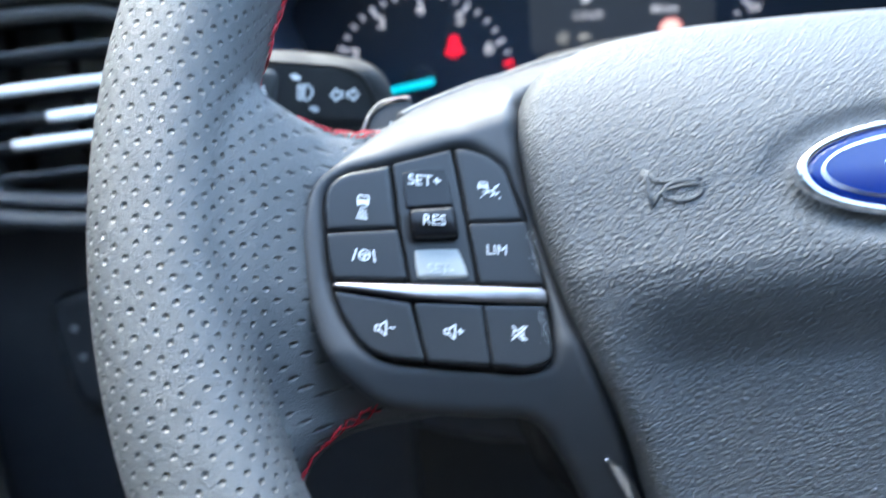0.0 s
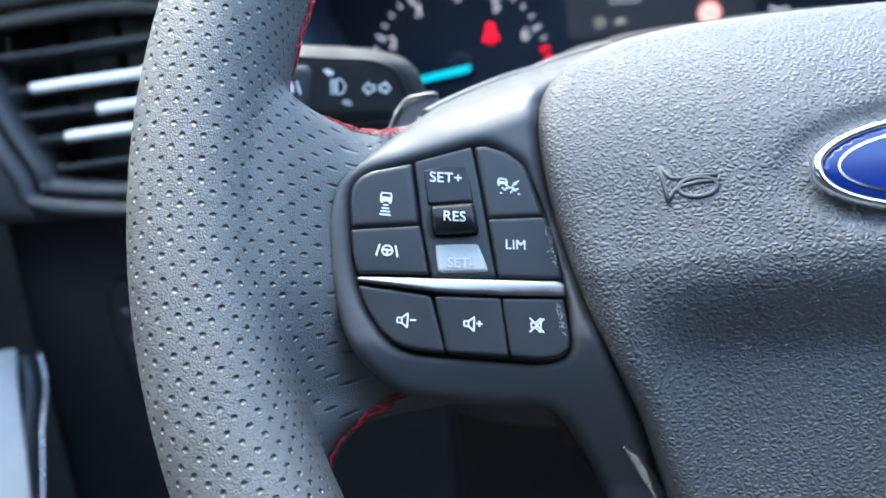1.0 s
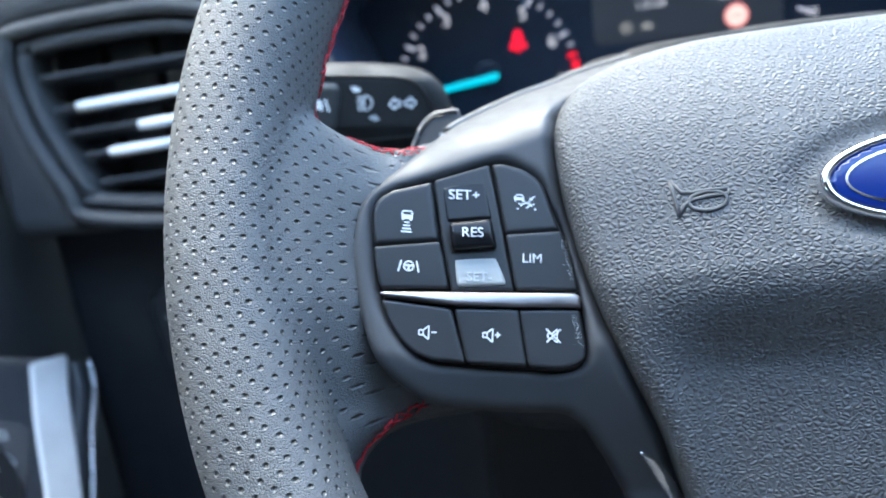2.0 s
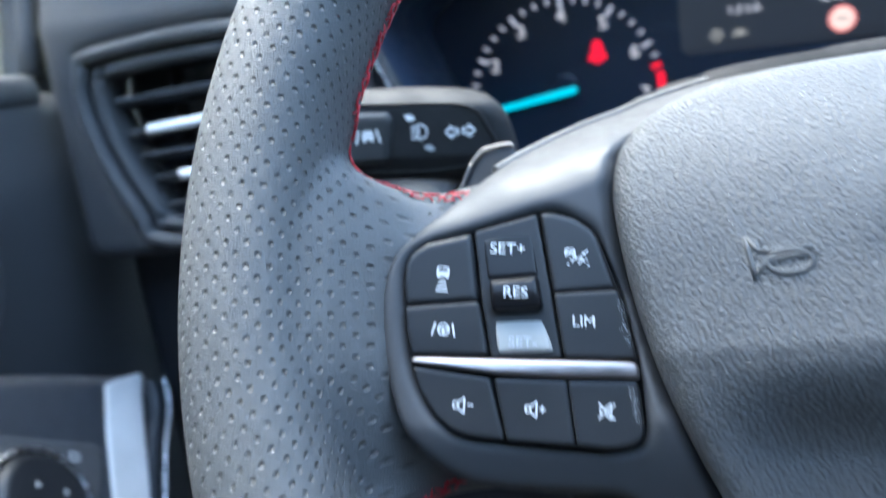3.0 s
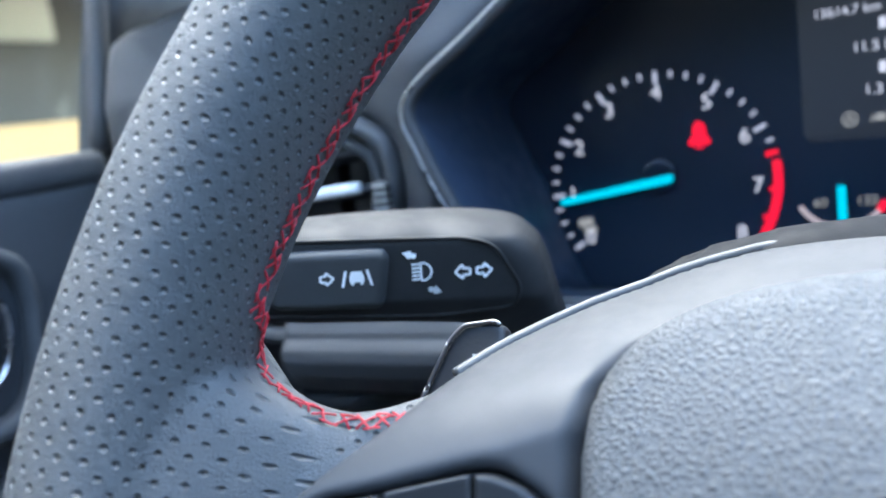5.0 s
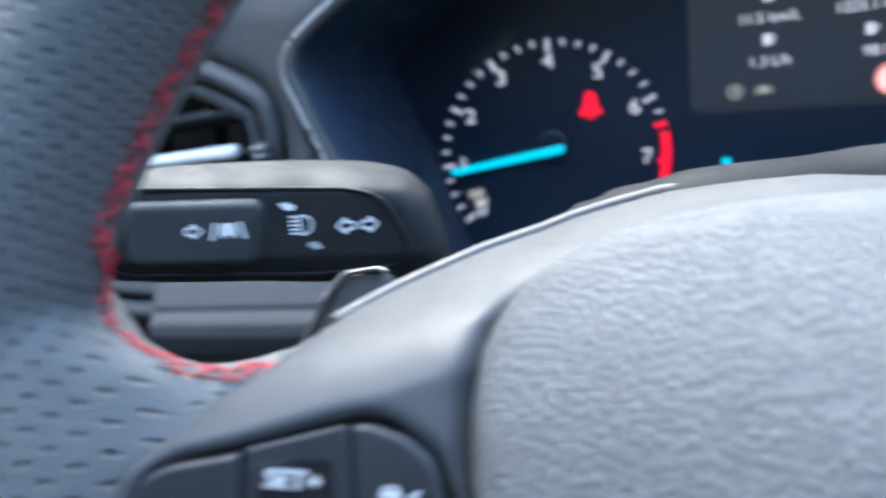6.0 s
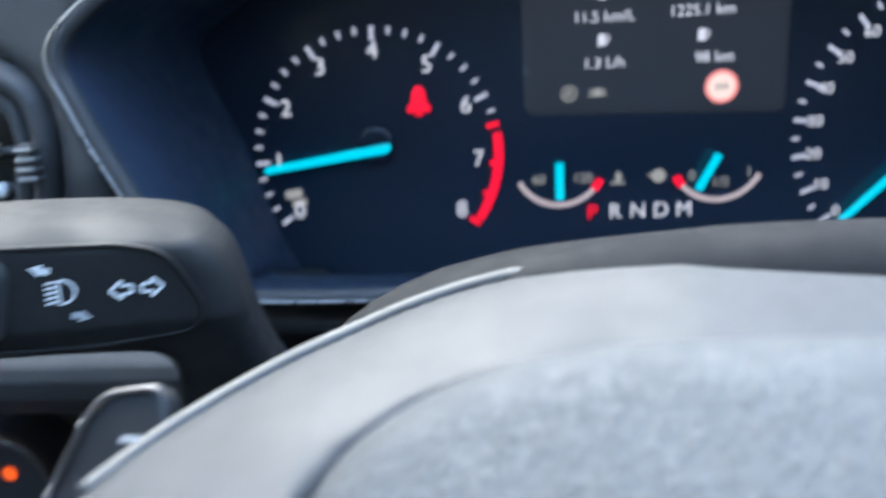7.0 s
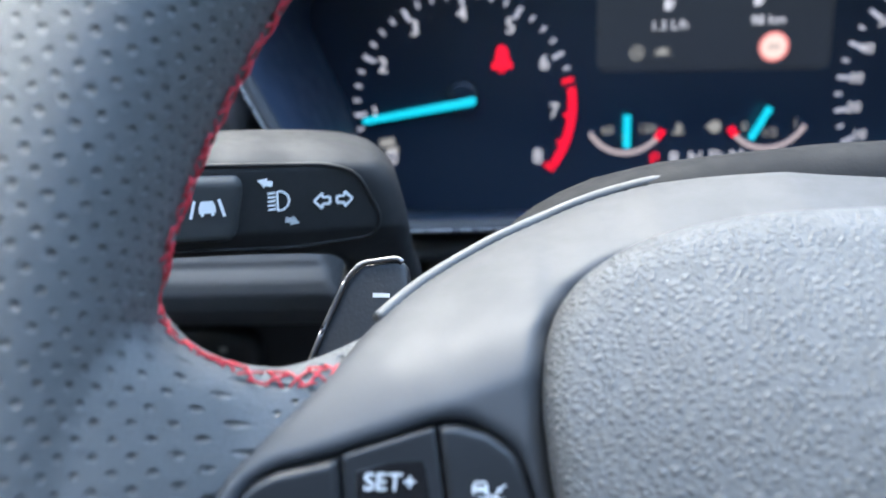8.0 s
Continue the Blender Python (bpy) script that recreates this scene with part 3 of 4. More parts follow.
    badge = part("badge", plate(oval(0.0308, 0.0118), lambda u, v: 0.0012 + 0 * u, 0.0016, 0.0007, 0.004, [oval(0.0279, 0.0096)]), M_CHROME, wheel, "chrome oval hub badge")
    part("badge_field", plate(oval(0.0279, 0.0096), lambda u, v: 0.0009 - 0.6 * u * u - 2 * v * v, 0.0002, 0.0012, 0.002), M_BLUE, badge, "glossy blue oval")
    line = [bar(*p, *q, 0.0006) for p, q in zip(oval(0.0248, 0.0078), oval(0.0248, 0.0078)[1:] + oval(0.0248, 0.0078)[:1])]
    part("badge_line", decal(line, (0, 0), lambda u, v: 0.0009 - 0.6 * u * u - 2 * v * v, lift=0.0002), M_CHROME, badge)
    wave = [(-0.0105, 0.001), (-0.009, 0.003), (-0.007, 0.003), (-0.0075, 0.0), (-0.009, -0.002), (-0.006, -0.003), (-0.003, 0.0), (0.0, 0.0015), (0.005, -0.0015), (0.009, 0.0015), (0.012, 0.0)]
    part("badge_mark", decal([bar(*a, *b, 0.0011) for a, b in zip(wave, wave[1:])], (0, 0), lambda u, v: 0.0009 - 0.6 * u * u - 2 * v * v, lift=0.0003), M_CHROME, badge, "plain silver scroll")

    # buttons
    def proud(h):
        return lambda u, v: panel_face(u, v) + h

    def button(name, pts, label, radius=0.0012, h=0.0006, material=M_BUTTON, corner=0.0009, soft=0.0005):
        pts = np.array(mm(*pts))
        pts = pts.mean(0) + (pts - pts.mean(0)) * 1.034
        return part(name, plate(rounded(pts, corner), proud(h), soft, 0.00045, 0.004), material, wheel, label)

    face = proud(0.0006)
    b = button("button", [(-136.2, 3.4), (-135.5, 5.5), (-133.9, 7.2), (-131.2, 8.6), (-121.9, 10.6), (-120.9, -4.6), (-136.1, -5.2), (-136.5, 0.0)], "black button with distance keeping mark", soft=0.0013)
    car = [bar(-1.3, 1.9, 1.3, 1.9, 0.5), bar(-1.4, 2.0, -1.8, 0.5, 0.5), bar(1.4, 2.0, 1.8, 0.5, 0.5), [(-1.9, 0.6), (1.9, 0.6), (1.9, -1.0), (-1.9, -1.0)], [(-1.7, -1.0), (-0.9, -1.0), (-0.9, -1.5), (-1.7, -1.5)], [(0.9, -1.0), (1.7, -1.0), (1.7, -1.5), (0.9, -1.5)]]
    part("icon", decal([[(x, y + 1.6) for x, y in q] for q in car] + [bar(-0.9, -0.6, 0.9, -0.6, 0.5), bar(-1.2, -1.7, 1.2, -1.7, 0.55), bar(-1.5, -2.8, 1.5, -2.8, 0.55), bar(-1.8, -3.9, 1.8, -3.9, 0.6)], (-0.1280, 0.0005), face, 0.00072, -6), M_WHITE, b, "white printed mark")
    b = button("button", [(-136.1, -5.9), (-120.6, -5.1), (-119.3, -16.7), (-135.0, -16.1), (-135.8, -11.3)], "black button with lane keeping mark")
    part("icon", decal(disc(0, 0, 1.9, 24, 1.35) + [bar(-1.5, 0.2, 1.5, 0.2, 0.7), bar(0, 0, 0, -1.5, 0.7), bar(-3.4, -2.0, -2.5, 1.9, 0.6), bar(3.4, -2.0, 2.5, 1.9, 0.6)], (-0.1281, -0.0110), face, 0.00072, -6), M_WHITE, b, "white printed mark")

    column = button("rocker_frame", [(-120.9, 10.9), (-107.2, 14.8), (-106.4, 9.1), (-103.4, -17.3), (-118.3, -16.8), (-119.7, -4.8)], "black rocker surround", h=-0.0002)
    up = part("button", plate(rounded(mm((-119.3, 9.2), (-108.4, 12.2), (-107.5, 2.0), (-107.3, 0.8), (-118.4, 0.0)), 0.0009), lambda u, v: panel_face(u, v) + 0.0004 - 0.06 * np.clip(v, 0, 1), 0.0006, 0.00045, 0.002), M_KEY, column, "glossy black rocker half")
    part("lettering", words_on("SET+", 0.0037, (-0.1137, 0.0070), lambda u, v: panel_face(u, v) + 0.0004 - 0.06 * np.clip(v, 0, 1), -3), M_WHITE, up, "white letters")
    res = part("button", plate(rounded(mm((-117.7, -0.4), (-107.3, 0.5), (-106.5, -6.4), (-106.9, -7.2), (-117.0, -7.7), (-117.5, -6.2)), 0.0008), lambda u, v: panel_face(u, v) + 0.0034 - 60 * (v + 0.0036) ** 2, 0.0014, 0.00035, 0.004), M_KEY, column, "raised black thumb roller")
    part("lettering", words_on("RES", 0.0035, (-0.1120, -0.0036), lambda u, v: panel_face(u, v) + 0.0034 - 60 * (v + 0.0036) ** 2, -3), M_WHITE, res, "white letters")
    # Silver grey puts the light reflected by this glossy half into its colour.
    low = part("button", plate(rounded(mm((-117.5, -9.2), (-107.0, -8.4), (-104.9, -16.4), (-116.7, -16.5)), 0.0009), lambda u, v: panel_face(u, v) + 0.0004 - 0.1 * np.clip(v + 0.0155, 0, 1), 0.0005, 0.00045, 0.002), M_SILVER, column, "silver grey lower rocker half, its reflection put in the colour")
    part("lettering", words_on("SET-", 0.0033, (-0.1114, -0.0143), lambda u, v: panel_face(u, v) + 0.0004 - 0.1 * np.clip(v + 0.0155, 0, 1), -3), M_PALE, low, "white letters")

    b = button("button", [(-106.3, 15.1), (-103.4, 15.3), (-98.6, 13.8), (-95.2, 11.3), (-93.9, 9.3), (-90.5, -2.7), (-104.2, -3.2)], "black button with cruise control mark", soft=0.0013)
    gauge = disc(0.7, -2.2, 2.5, 9, 1.9, 25, 155) + [bar(0.7, -2.0, 2.2, -0.2, 0.5)]
    gauge += [bar(0.7 + 2.7 * math.cos(radians(a)), -2.2 + 2.7 * math.sin(radians(a)), 0.7 + 3.4 * math.cos(radians(a)), -2.2 + 3.4 * math.sin(radians(a)), 0.5) for a in (0, 36, 72, 108, 144, 180)]
    gauge += [bar(-2.9, 2.9, -0.9, 2.9, 0.45), bar(-2.9, 2.9, -3.4, 1.9, 0.45), bar(-0.9, 2.9, -0.3, 1.9, 0.45), [(-3.6, 2.0), (-0.2, 2.0), (-0.2, 1.0), (-3.6, 1.0)], bar(-3.2, 0.9, -3.2, 0.4, 0.6), bar(-0.7, 0.9, -0.7, 0.4, 0.6), bar(2.0, 1.2, 3.6, 2.6, 0.45), bar(2.0, 1.2, 2.1, 2.0, 0.45), bar(2.0, 1.2, 2.8, 1.2, 0.45)]
    part("icon", decal(gauge, (-0.0988, 0.0045), face, 0.00072, -4), M_WHITE, b, "white printed mark")
    b = button("button", [(-104.0, -3.7), (-90.3, -3.2), (-87.5, -18.3), (-102.5, -17.6)], "black speed limiter button")
    part("lettering", words_on("LIM", 0.0034, (-0.0980, -0.0101), face, -3), M_WHITE, b, "white letters")
    part("chrome_strip", plate(rounded(mm((-135.7, -17.4), (-134.1, -16.9), (-88.5, -19.2), (-86.8, -20.1), (-87.0, -22.9), (-103.2, -22.2), (-117.7, -21.0), (-126.7, -19.5), (-134.2, -18.2)), 0.0006), lambda u, v: panel_face(u, v) + 0.0016 - 60 * np.clip(v + 0.0205, -0.004, 0.004) ** 2, 0.0007, 0.0004, 0.004), M_STRIP, wheel, "bright satin chrome strip between the buttons")
    b = button("button", [(-134.9, -19.2), (-118.9, -22.1), (-116.4, -35.1), (-123.6, -34.1), (-127.3, -32.6), (-130.3, -29.7), (-133.2, -24.5)], "black volume down button")
    hollow = [[(-2.6, -0.8), (-1.2, -0.8), (0.6, -2.3), (0.6, 2.3), (-1.2, 0.8), (-2.6, 0.8)]]
    part("icon", decal(ring_shape(hollow[0], 0.55) + [bar(-1.2, -0.8, -1.2, 0.8, 0.5), bar(1.4, 0.2, 3.2, 0.2, 0.55)], (-0.1246, -0.0276), face, 0.00072, -5), M_WHITE, b, "white speaker mark")
    b = button("button", [(-117.7, -22.1), (-102.7, -23.0), (-101.7, -36.6), (-115.5, -35.2)], "black volume up button")
    part("icon", decal(ring_shape(hollow[0], 0.55) + [bar(-1.2, -0.8, -1.2, 0.8, 0.5), bar(1.3, 0.2, 3.3, 0.2, 0.55), bar(2.3, -0.8, 2.3, 1.2, 0.55)], (-0.1095, -0.0289), face, 0.00072, -5), M_WHITE, b, "white speaker mark")
    b = button("button", [(-102.0, -23.2), (-87.5, -23.7), (-86.9, -32.9), (-87.3, -35.5), (-89.4, -37.0), (-93.5, -37.6), (-100.8, -36.7)], "black mute button")
    part("icon", decal(ring_shape([(x + 0.9, y) for x, y in hollow[0]], 0.5) + [bar(-2.2, -2.3, 2.6, 2.3, 0.55), bar(-2.2, 2.3, 2.6, -2.3, 0.55)], (-0.0945, -0.0297), face, 0.00072, -5), M_WHITE, b, "white crossed speaker mark")

    # scuffs beside the pad and dust
    rnd = random.Random(8)
    for cu, cv, tall, holder in ((-0.0893, -0.0105, 0.0052, "LIM"), (-0.0884, -0.0290, 0.0042, "mute")):
        specks = []
        for k in range(70):
            x, y, a = cu + rnd.gauss(0, 0.00045), cv + rnd.uniform(-tall, tall), rnd.uniform(0.00004, 0.00011)
            x -= 0.10 * (y - cv)
            specks.append([(x - a, y - a), (x + a, y - a), (x + a * 0.5, y + a), (x - a, y + a * 1.4)])
        part("scuff", decal(specks, (0, 0), face, lift=0.0002), M_PALE, wheel, "fine pale scuff marks")
    specks = []
    for k in range(60):
        x, y, a = rnd.uniform(-0.084, -0.03), rnd.uniform(-0.03, 0.045), rnd.uniform(0.00005, 0.00011)
        if math.hypot(x, y / 0.42) > 0.045:
            specks.append([(x - a, y - a), (x + a, y - a * 0.6), (x + a * 0.5, y + a), (x - a, y + a)])
    part("dust", decal(specks, (0, 0), pad_face, lift=0.0002), M_WHITE, pad, "scattered specks of dust")

    # paddle behind the spoke
    paddle = part("shift_paddle", plate(rounded(mm((-143, 12), (-135, 31.8), (-130, 42.6), (-126.8, 46), (-119, 46.9), (-117.2, 45.6), (-116.6, 40), (-106, 20), (-108, 6)), 0.0016), lambda u, v: -0.0478 + 0 * u, 0.001, 0.0008, 0.004), M_KNEE, wheel, "black shift paddle behind the spoke")
    rimline = [(x, y, -0.0475) for x, y in spline(rounded(mm((-143, 12), (-135, 31.8), (-130, 42.6), (-126.8, 46), (-119, 46.9), (-117.4, 45.7)), 0.0016)[4:-3], 2, False)]
    part("paddle_edge", tube(rimline, 0.0006, sides=8), M_EDGE, paddle, "thin satin metal edge")
    part("minus_mark", decal([bar(-0.0018, 0, 0.0018, 0, 0.0009)], (-0.12245, 0.0391), lambda u, v: -0.0478 + 0 * u, turn=-3), M_WHITE, paddle, "white minus mark")


steering_wheel()


# ---- instrument cluster ----
def cluster():
    """Two dials and a screen in a deep shroud."""
    inst = thing("instrument_cluster", "black instrument cluster with lit white dials and cyan needles", "instrument cluster", FRONT)
    ground = lambda u, v: -0.5205 + 0 * u
    mark = lambda u, v: -0.5195 + 0 * u
    part("dial_panel", plate(rounded(mm((-118, 1090), (-118, 915), (330, 915), (330, 1090)), 0.01), ground, 0.002, 0.006, 0.006), M_GLOSS, inst, "glossy black dial panel with navy haze in its colour")

    def flat(polys, material, name, label="", lift=0.0, face=mark):
        return part(name, decal(polys, (0, 0), face, lift=lift), material, inst, label)

    def dial(cx, cz, names, first, last, minor, r=0.0508, rt=0.0422, size=0.0094, red=None):
        """Ticks and numerals; angles run clockwise from first to last."""
        ticks = []
        n = (len(names) - 1) * minor
        for k in range(n + 1):
            a = radians(first + (last - first) * k / n)
            if red and k / n * (len(names) - 1) > red:
                continue
            big = k % minor == 0
            r0 = r - (0.0056 if big else 0.0030)
            ticks.append(bar(cx + r0 * math.cos(a), cz + r0 * math.sin(a), cx + r * math.cos(a), cz + r * math.sin(a), 0.0017 if big else 0.0013))
        for tick in ticks:
            flat([tick], M_TICK, "tick_mark")
        for k, word in enumerate(names):
            if not word:
                continue
            a = radians(first + (last - first) * k / (len(names) - 1))
            data = words_on(word, size, (cx + (rt - 0.001) * math.cos(a), cz + (rt - 0.001) * math.sin(a)), mark)
            part("numeral", data, M_LIT, inst)

    dial(0.0, 0.9800, list("012345678"), 213.0, -36.0, 4, red=6.4)
    flat(disc(0, 0.9800, 0.0510, 22, 0.0475, 8, -35), M_RED, "red_zone", "red warning arc", 0.0002)
    flat([bar(0.0508 * math.cos(radians(a)) * 0.9, 0.9800 + 0.0508 * math.sin(radians(a)) * 0.9, 0.0508 * math.cos(radians(a)), 0.9800 + 0.0508 * math.sin(radians(a)), 0.002) for a in (12.0, -6.5, -22.0, -37.0)], M_RED, "red_ticks", "", 0.0003)
    needle_face = lambda u, v: -0.5145 + 0 * u
    needle = [(0.0055, 0.9850), (0.0065, 0.9832), (0.005, 0.9812), (-0.0455, 0.9745), (-0.047, 0.9760), (-0.0455, 0.9772)]
    part("needle", plate(rounded([(x, z) for x, z in needle], 0.001), needle_face, 0.0006, 0.0008, 0.002), M_CYAN, inst, "lit cyan needle")
    part("needle_hub", plate(disc(0.0, 0.9845, 0.0075)[0], lambda u, v: -0.516 + 0 * u, 0.001, 0.001, 0.004), M_GLOSS, inst, "black needle hub")
    bell = [(0.0135, 0.9965), (0.0225, 0.9965), (0.0228, 0.9985), (0.0212, 1.0005), (0.0208, 1.0045), (0.0195, 1.0065), (0.0172, 1.0068), (0.0158, 1.0045), (0.0152, 1.0005), (0.0135, 0.9985)]
    flat([bell, bar(0.0165, 0.9955, 0.0195, 0.9955, 0.0012)], M_RED, "belt_lamp", "red seat belt warning lamp", 0.0003)
    flat([bar(-0.040, 0.9645, -0.033, 0.9655, 0.0036), bar(-0.0375, 0.9610, -0.0315, 0.9615, 0.0028)], M_DIM, "unit_mark", "dim unit writing")

    dial(0.2195, 0.9800, [str(10 * k) for k in range(17)], 218.6, -23.0, 2, r=0.0565, rt=0.0495, size=0.0060)
    part("needle", plate(rounded([(0.2195, 0.9845), (0.2205, 0.9815), (0.183, 0.9455), (0.1815, 0.9468)], 0.0008), needle_face, 0.0006, 0.0008, 0.002), M_CYAN, inst, "lit cyan needle")

    # screen between the dials
    screen = part("screen", plate(rounded(mm((60, 1075), (60, 993), (160, 990), (160, 1075)), 0.003), lambda u, v: -0.5200 + 0 * u, 0.0005, 0.003, 0.001), M_SCREEN, inst, "dim blue-grey trip screen")
    for words, x, z, size in (("13614.7 km", 0.0780, 1.0440, 0.0052), ("11.5 km/L", 0.0910, 1.0290, 0.0058), ("1.3 L/h", 0.0910, 1.0118, 0.0058), ("1225.1 km", 0.1275, 1.0295, 0.0058), ("98 km", 0.1325, 1.0120, 0.0058)):
        part("lettering", words_on(words, size, (x, z), mark), M_LIT, screen)
    pump = [(-1.6, -2), (0.9, -2), (0.9, 2), (-1.6, 2)]
    for x, z in ((0.0905, 1.0205), (0.1280, 1.0205), (0.0910, 1.0375)):
        part("icon", decal([pump, bar(1.3, -1.4, 2.2, 0.8, 0.6), bar(1.2, 1.6, 2.3, 0.8, 0.6)], (x, z), mark, 0.0011), M_LIT, screen)
    part("icon", decal([bar(-2.4, -2, -1.0, 2.2, 0.6), bar(2.4, -2, 1.0, 2.2, 0.6), bar(0, -2, 0, 2, 0.6)], (0.1280, 1.0385), mark, 0.0011), M_LIT, screen)
    part("icon", decal(disc(0, 0, 3.1, 20, 2.4) + [bar(-1.2, -1.4, 0, 1.6, 0.8), bar(0, 1.6, 1.2, -1.4, 0.8)], (0.0775, 1.0008), mark, 0.001), M_DIM, screen)
    part("icon", decal([bar(-2.2, -0.6, 2.2, -0.6, 1.8), bar(-1.3, 0.8, 1.3, 0.8, 1.6), bar(-3.4, -2, -2.4, 1.6, 0.5), bar(3.4, -2, 2.4, 1.6, 0.5)], (0.0885, 1.0008), mark, 0.001), M_DIM, screen)
    part("limit_sign", decal(disc(0, 0, 6.4, 28, 5.0), (0.1356, 1.0008), mark, 0.001, lift=0.0004), M_ROSE, screen, "round speed limit sign with red ring")
    part("limit_sign_face", decal(disc(0, 0, 5.0, 24), (0.1356, 1.0008), mark, 0.001, lift=0.0004), M_PINK, screen)
    part("limit_sign_word", decal([bar(-1.8, -1.4, -1.8, 1.4, 0.9), bar(0, -1.4, 0, 1.4, 1.0), bar(1.8, -1.4, 1.8, 1.4, 0.9)], (0.1356, 1.0008), mark, 0.001, lift=0.0007), M_DIM, screen)

    # temperature, fuel and gear marks
    for cx, red0, red1, lean in ((0.0733, -41, -26, 0), (0.1355, -154, -139, 1)):
        cz = 0.9742
        flat(disc(cx, cz, 0.0191, 18, 0.0170, -153, -27), M_ARC, "gauge_arc", "white gauge arc")
        flat(disc(cx, cz, 0.0196, 6, 0.0165, red0, red1), M_RED, "gauge_red", "", 0.0003)
        ends = ((cx - 0.0002, 0.9595, cx - 0.0002, 0.9745),) if not lean else ((cx - 0.0085, 0.9615, cx - 0.001, 0.9755),)
        part("gauge_needle", decal([bar(*q, 0.0032) for q in ends], (0, 0), needle_face), M_CYAN, inst, "short cyan gauge needle")
    for words, x, z in (("60", 0.0650, 0.9668), ("C", 0.0735, 0.9632), ("120", 0.0825, 0.9668), ("0", 0.1255, 0.9662), ("1/2", 0.1365, 0.9632), ("1", 0.1475, 0.9668)):
        part("numeral", words_on(words, 0.0055, (x, z), mark), M_DIM, inst)
    part("icon", decal([bar(0, -1.6, 0, 2.2, 1.6), bar(-2.6, -1.9, 2.6, -1.9, 0.8), bar(0, 1, 1.8, 1, 0.6), bar(0, 0, 1.8, 0, 0.6)], (0.0965, 0.9665), mark, 0.0011), M_DIM, inst)
    part("icon", decal(disc(0, 0, 2.6, 10) + [bar(-3.6, 0.2, 0, 0.4, 1.2)], (0.1125, 0.9668), mark, 0.0011), M_DIM, inst)
    for k, letter in enumerate("PRNDM"):
        part("gear_letter", words_on(letter, 0.0086, (0.0863 + 0.0091 * k, 0.9525), mark), M_RED if k == 0 else M_LIT, inst)

    # shroud round the dials
    edge = mm((-62, 996), (-70, 1016), (-73, 1025), (-71, 1033), (-62, 1041), (-45, 1051.5), (-12, 1073), (24, 1092), (110, 1102), (200, 1092), (240, 1072), (271, 1051), (286, 1041), (294, 1033), (295, 1026), (291, 1016), (282, 996), (262, 957), (246, 948), (110, 948), (-26, 948), (-42, 957))
    edge = spline(edge, 14)
    bm = bmesh.new()
    loops = []
    for y, grow, dz, low in ((0.4285, 1.03, 0.0, 0.0), (0.426, 1.02, 0.0, 0.0), (0.4265, 1.008, 0.0, 0.0), (0.429, 1.0, 0.0, 0.0), (0.47, 0.99, 0.0, -0.009), (0.5225, 0.975, -0.004, -0.020)):
        loops.append([bm.verts.new((0.11 + (x - 0.11) * grow, 1.02 + (z - 1.02) * grow + dz + low * min(max((0.99 - z) / 0.03, 0), 1), -(y if z > 0.97 or low < -0.01 else y + 0.017))) for x, z in edge])
    for a, b in zip(loops, loops[1:]):
        for k in range(len(edge)):
            m = (k + 1) % len(edge)
            bm.faces.new((a[k], a[m], b[m], b[k]))
    bmesh.ops.recalc_face_normals(bm, faces=bm.faces)
    part("shroud", bm, M_SHROUD, inst, "deep dark shroud round the dials, navy haze put in its colour")
    lip = [(0.11 + (x - 0.11) * 1.012, 1.02 + (z - 1.02) * 1.012, -(0.4262 if z > 0.97 else 0.4432)) for x, z in edge]
    part("shroud_lip", tube(lip, 0.0028, closed=True, sides=10), M_DASH, inst, "grey rounded shroud lip")
    # Added metal thread stands in for the highlight along the glossy lip.
    part("lip_highlight", tube([(x * 1.0 + (x - 0.11) * 0.012, z + (z - 1.02) * 0.012, w + 0.0022) for x, z, w in lip], 0.0007, closed=True, sides=8), M_LINE, inst, "thin metal line standing in for the shroud lip's highlight")


cluster()


# ---- dashboard ----
VENT = mm((-232, 1037), (-243, 1027), (-246, 1010), (-240, 980), (-227, 950), (-213, 932), (-120, 930), (-100, 985), (-98, 1008), (-108, 1024), (-150, 1040))


def inset(pts, d):
    """A closed outline moved inwards by d."""
    p = np.array(pts)
    t = np.roll(p, -1, 0) - np.roll(p, 1, 0)
    t /= np.linalg.norm(t, axis=1)[:, None]
    n = np.stack([-t[:, 1], t[:, 0]], 1)
    if ((p.mean(0) - p) * n).sum() < 0:
        n = -n
    return p + d * n


